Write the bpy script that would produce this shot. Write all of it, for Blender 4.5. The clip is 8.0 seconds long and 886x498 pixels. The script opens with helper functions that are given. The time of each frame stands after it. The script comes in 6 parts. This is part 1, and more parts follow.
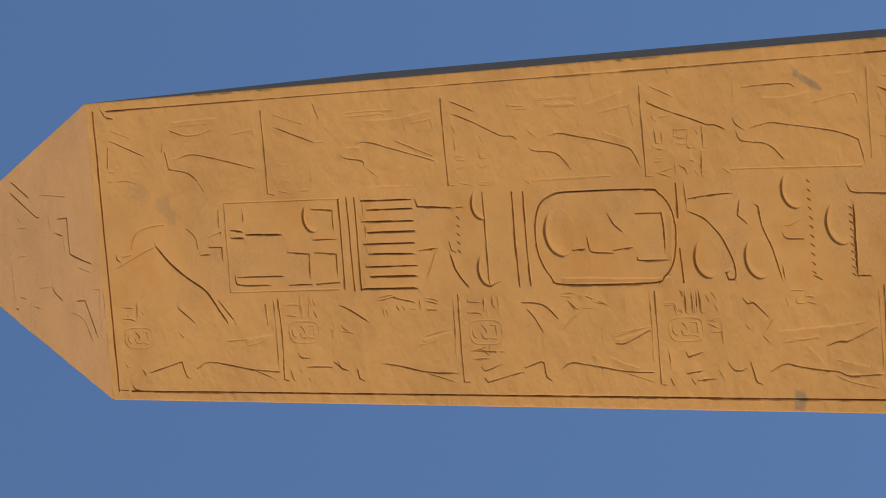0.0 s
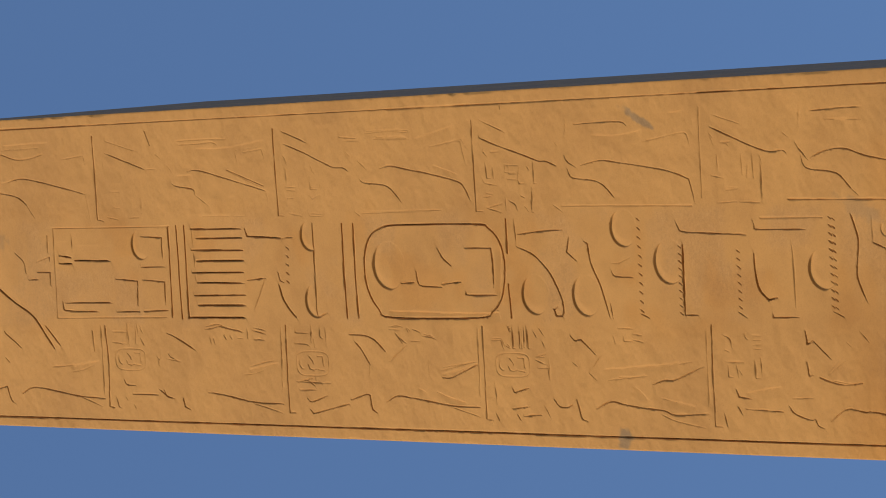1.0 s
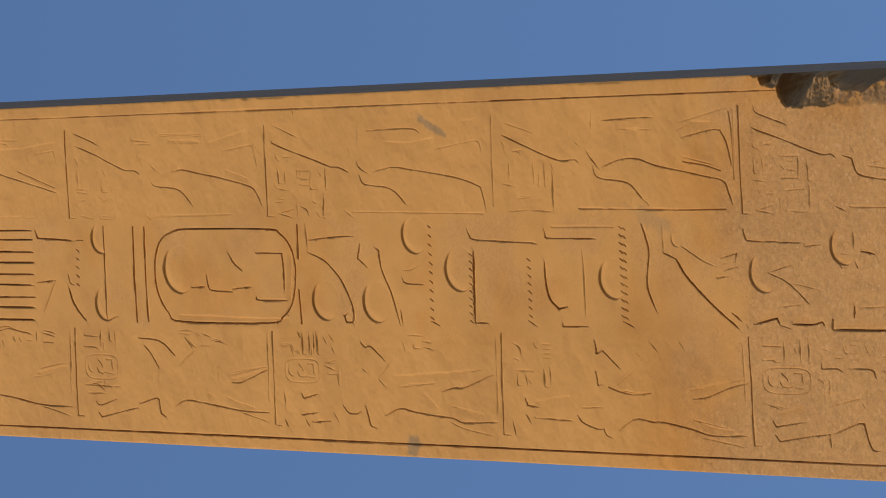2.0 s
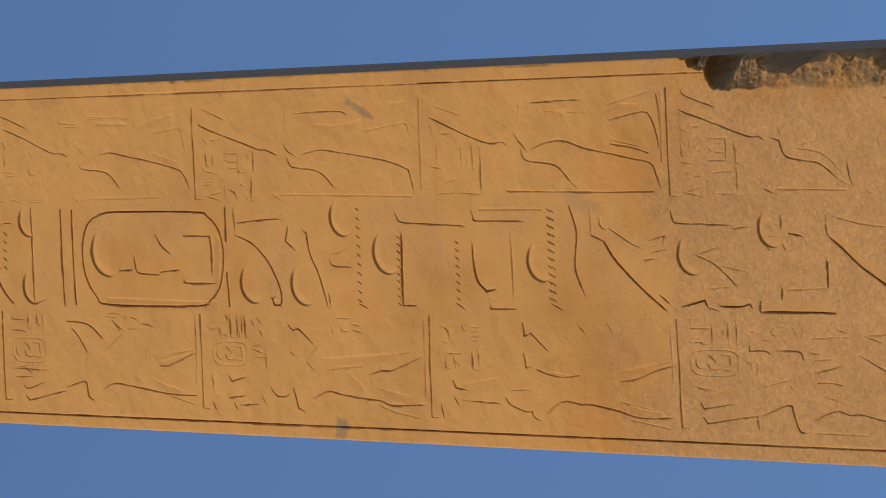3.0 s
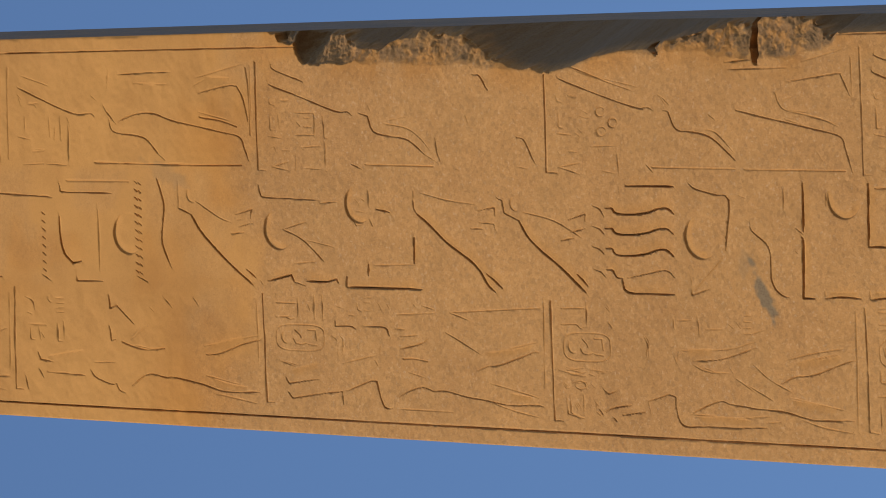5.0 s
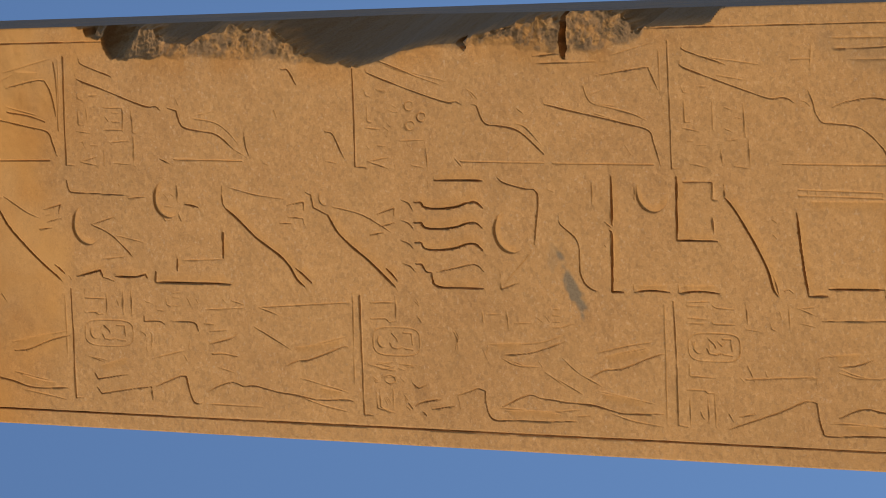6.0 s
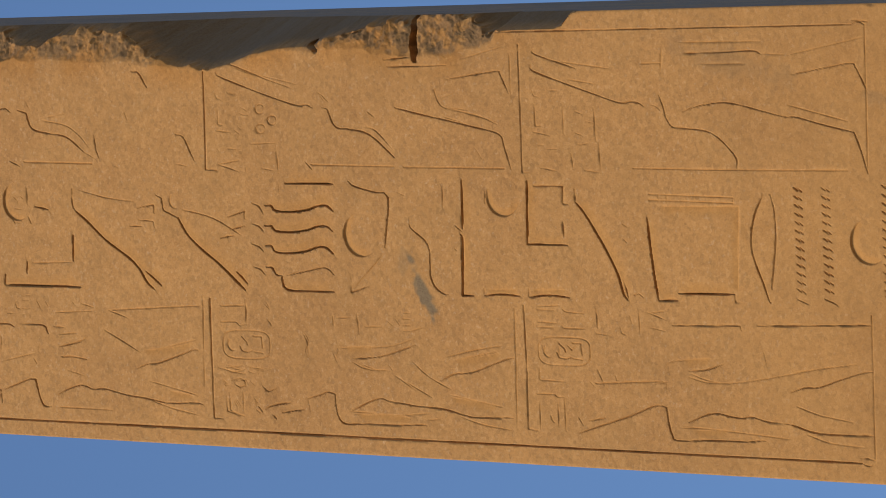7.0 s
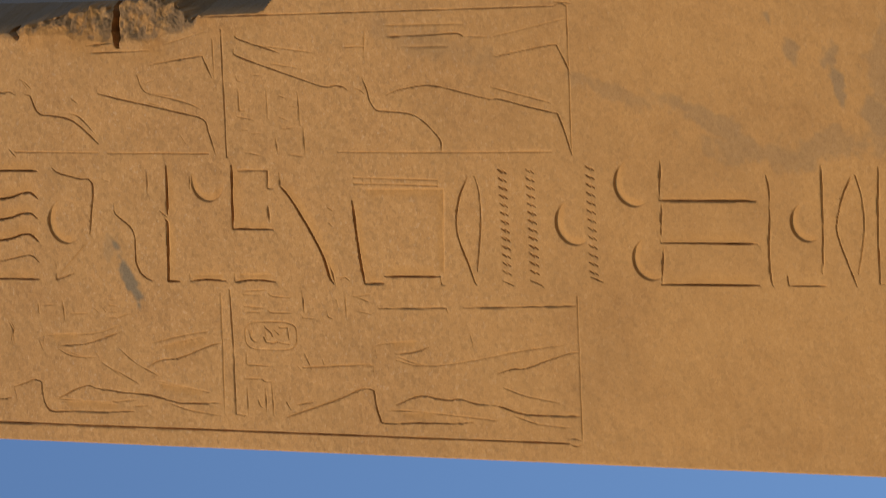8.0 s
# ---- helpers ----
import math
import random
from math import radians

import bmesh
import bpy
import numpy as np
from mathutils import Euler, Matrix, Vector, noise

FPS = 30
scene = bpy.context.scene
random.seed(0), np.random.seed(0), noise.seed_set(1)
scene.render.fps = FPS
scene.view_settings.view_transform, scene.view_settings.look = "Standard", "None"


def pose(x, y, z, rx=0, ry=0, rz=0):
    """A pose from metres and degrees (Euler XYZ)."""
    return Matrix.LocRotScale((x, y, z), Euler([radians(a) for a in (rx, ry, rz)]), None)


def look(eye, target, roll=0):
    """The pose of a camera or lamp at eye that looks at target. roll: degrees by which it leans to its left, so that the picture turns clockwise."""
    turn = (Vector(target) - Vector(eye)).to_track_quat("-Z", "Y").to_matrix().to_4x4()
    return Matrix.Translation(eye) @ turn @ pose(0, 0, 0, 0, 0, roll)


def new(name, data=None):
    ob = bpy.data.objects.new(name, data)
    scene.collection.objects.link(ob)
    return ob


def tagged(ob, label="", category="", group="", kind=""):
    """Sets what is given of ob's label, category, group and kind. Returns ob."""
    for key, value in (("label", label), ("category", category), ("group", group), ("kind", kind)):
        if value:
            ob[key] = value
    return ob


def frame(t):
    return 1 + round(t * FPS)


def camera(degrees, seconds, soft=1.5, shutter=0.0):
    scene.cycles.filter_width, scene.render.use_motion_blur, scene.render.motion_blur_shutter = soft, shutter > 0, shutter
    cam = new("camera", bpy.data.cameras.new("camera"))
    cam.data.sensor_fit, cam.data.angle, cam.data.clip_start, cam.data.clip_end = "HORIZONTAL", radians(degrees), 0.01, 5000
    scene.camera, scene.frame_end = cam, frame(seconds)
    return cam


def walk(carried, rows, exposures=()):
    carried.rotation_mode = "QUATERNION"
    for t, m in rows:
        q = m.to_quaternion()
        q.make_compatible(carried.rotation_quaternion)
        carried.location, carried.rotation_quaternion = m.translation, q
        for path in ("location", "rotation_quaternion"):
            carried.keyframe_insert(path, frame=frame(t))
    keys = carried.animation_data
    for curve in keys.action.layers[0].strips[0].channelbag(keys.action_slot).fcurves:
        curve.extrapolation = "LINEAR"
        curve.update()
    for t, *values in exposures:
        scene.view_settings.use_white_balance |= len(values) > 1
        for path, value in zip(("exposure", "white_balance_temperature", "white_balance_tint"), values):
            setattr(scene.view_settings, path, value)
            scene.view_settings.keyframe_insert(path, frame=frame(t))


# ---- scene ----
cam = camera(9.741, 8.0, soft=1.0, shutter=0.1)
EYE = (1.452, -19.567, 1.6)
walk(cam, [
    (0, look(EYE, (0.1587, -3.4720, 20.6861), -91.818)),
    (0.1, look(EYE, (0.1786, -3.4130, 20.6376), -91.814)),
    (0.2, look(EYE, (0.2714, -3.3466, 20.5870), -91.810)),
    (0.3, look(EYE, (0.3481, -3.2961, 20.5484), -91.806)),
    (0.4, look(EYE, (0.3801, -3.2749, 20.5320), -91.802)),
    (0.5, look(EYE, (0.4230, -3.2533, 20.5158), -91.798)),
    (0.6, look(EYE, (0.4424, -3.2209, 20.4889), -91.996)),
    (0.7, look(EYE, (0.4238, -3.0722, 20.3581), -91.712)),
    (0.8, look(EYE, (0.3126, -2.9771, 20.2676), -91.429)),
    (0.9, look(EYE, (0.2685, -2.8895, 20.1867), -91.145)),
    (1, look(EYE, (0.2465, -2.8426, 20.1431), -90.861)),
    (1.1, look(EYE, (0.2207, -2.7780, 20.0829), -90.746)),
    (1.2, look(EYE, (0.2149, -2.6664, 19.9805), -90.632)),
    (1.3, look(EYE, (0.2421, -2.5606, 19.8845), -90.517)),
    (1.4, look(EYE, (0.2560, -2.5051, 19.8335), -90.562)),
    (1.5, look(EYE, (0.2741, -2.4519, 19.7848), -90.608)),
    (1.6, look(EYE, (0.2672, -2.3610, 19.6984), -90.465)),
    (1.7, look(EYE, (0.2551, -2.2672, 19.6079), -90.322)),
    (2.8, look(EYE, (0.1500, -1.9922, 19.3323), -90.069)),
    (2.9, look(EYE, (0.1314, -1.9629, 19.3018), -90.046)),
    (3, look(EYE, (0.1126, -1.8726, 19.2101), -90.023)),
    (3.1, look(EYE, (0.0804, -1.8054, 19.1398), -89.909)),
    (3.2, look(EYE, (0.0673, -1.7083, 19.0400), -89.794)),
    (3.3, look(EYE, (0.0353, -1.5962, 18.9218), -89.680)),
    (3.4, look(EYE, (0.0107, -1.5039, 18.8235), -89.565)),
    (3.5, look(EYE, (-0.0113, -1.4252, 18.7387), -89.451)),
    (3.6, look(EYE, (-0.0329, -1.3437, 18.6502), -89.426)),
    (3.7, look(EYE, (-0.0394, -1.2726, 18.5733), -89.402)),
    (3.8, look(EYE, (-0.0450, -1.2145, 18.5099), -89.377)),
    (3.9, look(EYE, (-0.0482, -1.1577, 18.4478), -89.353)),
    (4, look(EYE, (-0.0407, -1.1003, 18.3856), -89.328)),
    (4.1, look(EYE, (-0.0398, -1.0316, 18.3097), -89.230)),
    (4.2, look(EYE, (-0.0002, -0.9545, 18.2273), -89.132)),
    (5.3, look(EYE, (-0.1429, -0.3617, 17.5253), -89.163)),
    (5.4, look(EYE, (-0.1426, -0.2863, 17.4340), -89.283)),
    (5.5, look(EYE, (-0.1482, -0.2186, 17.3506), -89.402)),
    (5.6, look(EYE, (-0.1689, -0.1646, 17.2819), -89.351)),
    (5.7, look(EYE, (-0.1760, -0.1060, 17.2083), -89.299)),
    (5.8, look(EYE, (-0.1941, -0.0518, 17.1386), -89.248)),
    (5.9, look(EYE, (-0.1603, -0.0037, 17.0817), -89.197)),
    (6, look(EYE, (-0.1602, 0.0333, 17.0347), -89.146)),
    (6.1, look(EYE, (-0.1642, 0.0904, 16.9615), -89.165)),
    (6.2, look(EYE, (-0.1477, 0.1586, 16.8756), -89.183)),
    (6.3, look(EYE, (-0.1186, 0.2197, 16.7994), -89.202)),
    (6.4, look(EYE, (-0.1151, 0.2312, 16.7847), -89.221)),
    (6.5, look(EYE, (-0.1145, 0.2241, 16.7940), -89.239)),
    (6.6, look(EYE, (-0.1293, 0.2233, 16.7936), -89.201)),
    (6.7, look(EYE, (-0.1508, 0.3094, 16.6785), -89.162)),
    (6.8, look(EYE, (-0.1670, 0.3777, 16.5864), -89.124)),
    (6.9, look(EYE, (-0.2067, 0.4279, 16.5149), -89.085)),
    (7, look(EYE, (-0.1678, 0.4695, 16.4633), -89.047)),
    (7.1, look(EYE, (-0.1878, 0.5229, 16.3889), -89.123)),
    (7.2, look(EYE, (-0.1618, 0.7009, 16.1468), -89.200)),
    (7.3, look(EYE, (-0.1319, 0.9503, 15.7962), -89.277)),
    (7.4, look(EYE, (-0.0952, 1.0824, 15.6075), -89.354)),
    (7.5, look(EYE, (-0.0710, 1.1856, 15.4568), -89.431)),
    (7.6, look(EYE, (-0.0625, 1.2182, 15.4089), -89.473)),
    (7.7, look(EYE, (-0.0568, 1.2492, 15.3626), -89.514)),
    (7.8, look(EYE, (-0.0735, 1.2688, 15.3312), -89.555)),
    (7.9, look(EYE, (-0.1025, 1.2760, 15.3169), -89.596)),
    (8, look(EYE, (-0.2946, 1.2710, 15.3015), -89.638)),
], exposures=[(0, 0.0), (6.5, 0.0), (7.5, -0.06), (8, -0.07)])

# ---- sky and sun ----
SUN = Vector((-0.46, -0.56, 0.69)).normalized()      # towards the sun
world = bpy.data.worlds.new("clear_sky")
scene.world = world
world.use_nodes = True
wn, wl = world.node_tree.nodes, world.node_tree.links
sky = wn.new("ShaderNodeTexSky")
sky.sky_type, sky.sun_disc = "NISHITA", False
sky.sun_elevation = math.asin(SUN.z)
sky.sun_rotation = math.atan2(SUN.x, SUN.y)
sky.air_density, sky.dust_density, sky.ozone_density = 1.0, 0.7, 4.0
haze = wn.new("ShaderNodeMix")
haze.data_type, haze.blend_type = "RGBA", "MULTIPLY"
haze.inputs[0].default_value = 1.0
up = wn.new("ShaderNodeSeparateXYZ")
wl.new(wn.new("ShaderNodeTexCoord").outputs["Generated"], up.inputs[0])
thin = wn.new("ShaderNodeValToRGB")      # paler towards the horizon, deeper overhead
for stop, pos, tone in zip(thin.color_ramp.elements, (0.0, 1.0), ((1.30, 1.40, 1.45, 1), (0.75, 0.82, 0.87, 1))):
    stop.position, stop.color = pos, tone
wl.new(up.outputs[2], thin.inputs[0])
wl.new(thin.outputs[0], haze.inputs[7])
wl.new(sky.outputs[0], haze.inputs[6])
wl.new(haze.outputs[2], wn["Background"].inputs[0])
wn["Background"].inputs[1].default_value = 0.162
sun = new("sun", bpy.data.lights.new("sun", "SUN"))
sun.data.energy, sun.data.angle, sun.data.color = 3.20, radians(0.5), (1.0, 0.91, 0.74)
sun.matrix_world = look(SUN * 60, (0, 0, 0))

# ---- materials ----


def shader(name):
    m = bpy.data.materials.new(name)
    m.use_nodes = True
    nt = m.node_tree
    return m, nt, nt.nodes["Principled BSDF"]


def node(nt, kind, **sets):
    n = nt.nodes.new(kind)
    for key, value in sets.items():
        n.inputs[key.replace("_", " ")].default_value = value
    return n


def noise_at(nt, coord, scale, detail=4.0, rough=0.55):
    n = node(nt, "ShaderNodeTexNoise", Scale=scale, Detail=detail, Roughness=rough)
    nt.links.new(coord, n.inputs["Vector"])
    return n.outputs["Fac"]


def ramp(nt, fac, stops):
    n = nt.nodes.new("ShaderNodeValToRGB")
    el = n.color_ramp.elements
    while len(el) < len(stops):
        el.new(0.5)
    for e, (p, c) in zip(el, stops):
        e.position, e.color = p, (*c, 1) if len(c) == 3 else c
    nt.links.new(fac, n.inputs[0])
    return n.outputs[0]


def mix(nt, fac, a, b, kind="MIX"):
    n = nt.nodes.new("ShaderNodeMix")
    n.data_type, n.blend_type = "RGBA", kind
    for k, v in ((0, fac), (6, a), (7, b)):
        if isinstance(v, (int, float)):
            n.inputs[k].default_value = v
        elif isinstance(v, tuple):
            n.inputs[k].default_value = (*v, 1)
        else:
            nt.links.new(v, n.inputs[k])
    return n.outputs[2]


def times(nt, a, b):
    n = nt.nodes.new("ShaderNodeMath")
    n.operation = "MULTIPLY"
    for k, v in ((0, a), (1, b)):
        if isinstance(v, (int, float)):
            n.inputs[k].default_value = v
        else:
            nt.links.new(v, n.inputs[k])
    return n.outputs[0]


def granite(name, smooth_tone, worn_tone):
    """Weathered red granite: 'worn' and 'stain' are attributes of the carved meshes."""
    m, nt, bsdf = shader(name)
    co = nt.nodes.new("ShaderNodeTexCoord").outputs["Object"]
    worn = nt.nodes.new("ShaderNodeAttribute")
    worn.attribute_name = "worn"
    stain = nt.nodes.new("ShaderNodeAttribute")
    stain.attribute_name = "stain"
    bare_shade = nt.nodes.new("ShaderNodeAttribute")
    bare_shade.attribute_name = "bare_shade"
    fleck = noise_at(nt, co, 34.0, 5, 0.7)
    cloud = noise_at(nt, co, 1.3, 5)
    patch = noise_at(nt, co, 6.0, 5, 0.62)
    grain = noise_at(nt, co, 115.0, 3, 0.65)
    speck = noise_at(nt, co, 62.0, 2, 0.5)
    base = mix(nt, worn.outputs["Fac"], smooth_tone, worn_tone)
    base = mix(nt, 1.0, base, ramp(nt, cloud, [(0.3, (0.88, 0.865, 0.86)), (0.5, (0.99, 0.985, 0.98)), (0.72, (1.06, 1.06, 1.05))]), "MULTIPLY")
    base = mix(nt, 1.0, base, ramp(nt, patch, [(0.25, (0.92, 0.90, 0.88)), (0.5, (1.0, 1.0, 1.0)), (0.8, (1.04, 1.045, 1.05))]), "MULTIPLY")
    dark = ramp(nt, grain, [(0.30, (0.74, 0.72, 0.72)), (0.5, (1, 1, 1)), (0.72, (1.13, 1.13, 1.15))])
    base = mix(nt, times(nt, worn.outputs["Fac"], 0.4), base, mix(nt, 1.0, base, dark, "MULTIPLY"))
    base = mix(nt, 0.28, base, mix(nt, 1.0, base, dark, "MULTIPLY"))
    pale = ramp(nt, speck, [(0.61, (0, 0, 0)), (0.72, (1, 1, 1))])
    base = mix(nt, times(nt, times(nt, times(nt, pale, worn.outputs["Fac"]), worn.outputs["Fac"]), 0.42), base, (0.52, 0.31, 0.15))
    olive = ramp(nt, noise_at(nt, co, 3.6, 6, 0.68), [(0.44, (0, 0, 0)), (0.62, (1, 1, 1))])
    base = mix(nt, times(nt, times(nt, olive, worn.outputs["Fac"]), 0.38), base, (0.372, 0.176, 0.051))
    tan = ramp(nt, noise_at(nt, co, 21.0, 3, 0.62), [(0.50, (0, 0, 0)), (0.64, (1, 1, 1))])
    base = mix(nt, times(nt, times(nt, tan, worn.outputs["Fac"]), 0.22), base, (0.535, 0.252, 0.074))
    grey = ramp(nt, fleck, [(0.33, (1, 1, 1)), (0.47, (0, 0, 0))])
    base = mix(nt, times(nt, times(nt, grey, worn.outputs["Fac"]), 0.12), base, (0.285, 0.148, 0.056))
    cell = node(nt, "ShaderNodeTexVoronoi", Scale=64.0)
    nt.links.new(co, cell.inputs["Vector"])
    pick = nt.nodes.new("ShaderNodeSeparateColor")
    nt.links.new(cell.outputs["Color"], pick.inputs[0])
    crystal = ramp(nt, pick.outputs[0], [(0.0, (0.66, 0.66, 0.70)), (0.16, (0.80, 0.80, 0.84)), (0.3, (1.0, 0.99, 0.97)), (0.7, (1.04, 1.02, 0.98)), (0.86, (1.16, 1.20, 1.30)), (1.0, (1.25, 1.34, 1.55))])
    amount = nt.nodes.new("ShaderNodeMath")
    amount.operation = "MULTIPLY_ADD"
    amount.inputs[1].default_value, amount.inputs[2].default_value = 0.32, 0.07
    nt.links.new(worn.outputs["Fac"], amount.inputs[0])
    base = mix(nt, amount.outputs[0], base, mix(nt, 1.0, base, crystal, "MULTIPLY"))
    rust = nt.nodes.new("ShaderNodeAttribute")
    rust.attribute_name = "rust"
    base = mix(nt, rust.outputs["Fac"], base, mix(nt, 1.0, base, (0.95, 0.84, 0.60), "MULTIPLY"))
    # broken stone's own tone, darkened further for the shade in the break
    base = mix(nt, bare_shade.outputs["Fac"], base, mix(nt, 1.0, (0.175, 0.094, 0.038), dark, "MULTIPLY"))
    base = mix(nt, stain.outputs["Fac"], base, mix(nt, 1.0, (0.185, 0.118, 0.058), dark, "MULTIPLY"))
    nt.links.new(base, bsdf.inputs["Base Color"])
    bsdf.inputs["Roughness"].default_value = 0.85
    bsdf.inputs["Specular IOR Level"].default_value = 0.25
    fine = nt.nodes.new("ShaderNodeBump")
    fine.inputs["Distance"].default_value = 0.004
    nt.links.new(grain, fine.inputs["Height"])
    n = nt.nodes.new("ShaderNodeMath")
    n.operation = "MULTIPLY_ADD"
    n.inputs[1].default_value, n.inputs[2].default_value = 0.24, 0.06
    nt.links.new(worn.outputs["Fac"], n.inputs[0])
    nt.links.new(n.outputs[0], fine.inputs["Strength"])
    lumps = nt.nodes.new("ShaderNodeBump")
    lumps.inputs["Distance"].default_value = 0.006
    nt.links.new(fleck, lumps.inputs["Height"])
    nt.links.new(times(nt, worn.outputs["Fac"], 0.30), lumps.inputs["Strength"])
    nt.links.new(fine.outputs[0], lumps.inputs["Normal"])
    broad = nt.nodes.new("ShaderNodeBump")
    broad.inputs["Distance"].default_value, broad.inputs["Strength"].default_value = 0.012, 0.16
    nt.links.new(patch, broad.inputs["Height"])
    nt.links.new(lumps.outputs[0], broad.inputs["Normal"])
    nt.links.new(broad.outputs[0], bsdf.inputs["Normal"])
    return m


GRANITE = granite("carved_granite", (0.478, 0.211, 0.0490), (0.433, 0.1985, 0.0570))
CAPSTONE = granite("capstone_granite", (0.378, 0.174, 0.052), (0.345, 0.162, 0.054))
# same granite, darker and greyer: the side faces' shade is in the colour
SHADED_SIDE_GRANITE = granite("shaded_side_granite", (0.170, 0.114, 0.074), (0.160, 0.108, 0.072))


def sand_material():
    m, nt, bsdf = shader("desert_sand")
    co = nt.nodes.new("ShaderNodeTexCoord").outputs["Object"]
    c = ramp(nt, noise_at(nt, co, 0.6, 8, 0.65), [(0.3, (0.12, 0.09, 0.06)), (0.7, (0.19, 0.145, 0.095))])
    nt.links.new(c, bsdf.inputs["Base Color"])
    bsdf.inputs["Roughness"].default_value = 0.95
    b = nt.nodes.new("ShaderNodeBump")
    b.inputs["Strength"].default_value = 0.4
    nt.links.new(noise_at(nt, co, 9.0, 6), b.inputs["Height"])
    nt.links.new(b.outputs[0], bsdf.inputs["Normal"])
    return m


SAND = sand_material()

# ---- ground ----
me = bpy.data.meshes.new("ground")
me.from_pydata([(x, y, 0) for x, y in ((-1500, -1500), (1500, -1500), (1500, 1500), (-1500, 1500))], [], [(0, 1, 2, 3)])
me.materials.append(SAND)
tagged(new("ground", me), "flat pale sand ground round the obelisk", "ground", kind="structure")

# ---- the carved face: a sheet of stone whose depth is cut stroke by stroke ----
Z_CAP, TAPER, HALF_CAP = 26.95, 0.0081, 0.9004      # foot of the pyramidion, taper of each side, half width there
Z_LOW, ROWS, COLUMNS, STEP = 10.6, 4953, 639, 3      # the fine grid, and the step of the coarse one where nothing is cut
CAP_HEIGHT = 3.12


def half(z):
    return HALF_CAP + TAPER * (Z_CAP - z)


class Sheet:
    """Depth of the carving (metres into the stone) over a field of x across and z up; owner tells which carving holds a cell."""

    def __init__(self, z, width):
        self.z = z
        self.v = np.linspace(-1, 1, COLUMNS + 1)
        self.X = width(z)[:, None] * self.v[None, :]
        self.Z = np.repeat(z[:, None], COLUMNS + 1, 1)
        self.depth = np.zeros_like(self.X)
        self.owner = np.zeros((len(z) - 1, COLUMNS), np.int32)
        self.width = width(z)

    def window(self, x0, z0, x1, z1, pad):
        """Rows and columns that hold a box, with a margin."""
        i0, i1 = np.searchsorted(self.z, (z0 - pad, z1 + pad))
        w = self.width[max(0, min(i0, len(self.z) - 1)):max(i1, i0 + 1)]
        if i1 <= i0 or not len(w):
            return None
        wm, wn_ = w.max(), max(w.min(), 0.05)
        lo, hi = x0 - pad, x1 + pad
        c0 = np.searchsorted(self.v, max(-1, min(lo / wm, lo / wn_)))
        c1 = np.searchsorted(self.v, min(1, max(hi / wm, hi / wn_)), "right")
        return (slice(max(i0, 0), i1), slice(max(c0 - 1, 0), c1 + 1)) if c1 > c0 else None


def value_noise(x, z, size, seed):
    """Smooth noise from -1 to 1 with bumps of that size."""
    rng = np.random.RandomState(seed)
    table = rng.uniform(-1, 1, (256, 256))
    a, b = x / size + 1000.37, z / size + 1000.71
    i, j = np.floor(a).astype(int), np.floor(b).astype(int)
    f, g = a - i, b - j
    f, g = f * f * (3 - 2 * f), g * g * (3 - 2 * g)
    t = lambda p, q: table[p % 256, q % 256]
    return (t(i, j) * (1 - f) + t(i + 1, j) * f) * (1 - g) + (t(i, j + 1) * (1 - f) + t(i + 1, j + 1) * f) * g


def smooth(a, b, x):
    t = np.clip((x - a) / (b - a), 0, 1)
    return t * t * (3 - 2 * t)


def pairs(p):
    """The points of a stroke, rounded into a curve but for its sharp corners."""
    q = [Vector((p[k], p[k + 1])) for k in range(0, len(p), 2)]
    if len(q) < 3:
        return [(v.x, v.y) for v in q]
    sharp = [True] + [(b - a).angle(c - b, 0) > radians(52) for a, b, c in zip(q, q[1:], q[2:])] + [True]
    out = []
    for k in range(len(q) - 1):
        a, b = q[k], q[k + 1]
        ta = (b - a) if sharp[k] else (b - q[k - 1]) / 2
        tb = (b - a) if sharp[k + 1] else (q[k + 2] - a) / 2
        for n in range(4):
            t = n / 4
            v = (2 * t ** 3 - 3 * t * t + 1) * a + (t ** 3 - 2 * t * t + t) * ta + (3 * t * t - 2 * t ** 3) * b + (t ** 3 - t * t) * tb
            out.append((v.x, v.y))
    return out + [(q[-1].x, q[-1].y)]


# A stroke is (kind of profile, points, depth, half width). 'edge' strokes are the steep outer side of a sunk
# figure: a narrow slot, from which the body of the figure rises again gently on the inner side.
def deep(*p): return ("edge", pairs(p), 0.0230, 0.0013)
def edge(*p): return ("edge", pairs(p), 0.0130, 0.0003)
def faint(*p): return ("edge", pairs(p), 0.0046, 0.0007)
def groove(*p): return ("groove", pairs(p), 0.0192, 0.0009)
def line(*p): return ("groove", pairs(p), 0.0082, 0.0003)
def hairline(*p): return ("groove", pairs(p), 0.0034, 0.0010)
def disc(x, z, r): return ("disc", [(x, z)], 0.0118, r)
def low_disc(x, z, r): return ("low_disc", [(x, z)], 0.0105, r)
def faint_disc(x, z, r): return ("disc", [(x, z)], 0.006, r)
def ticks(x0, z0, x1, z1, n): return ("ticks", [(x0, z0), (x1, z1)], n, 0)
def small(*p): return ("edge", pairs(p), 0.0068, 0.0006)
def lip(*p): return ("lip", pairs(p), 0.0062, 0.0)
def caption_area(x0, z0, x1, z1): return ("area", [(x0, z0), (x1, z1)], 0, 0)
def name_ring(x0, z0, x1, z1): return ("ring", [(x0, z0), (x1, z1)], 1.0, 0)


OPEN_SIDE = Vector((-0.50, 0.87))      # the masons' steep side: up and to the figure's right


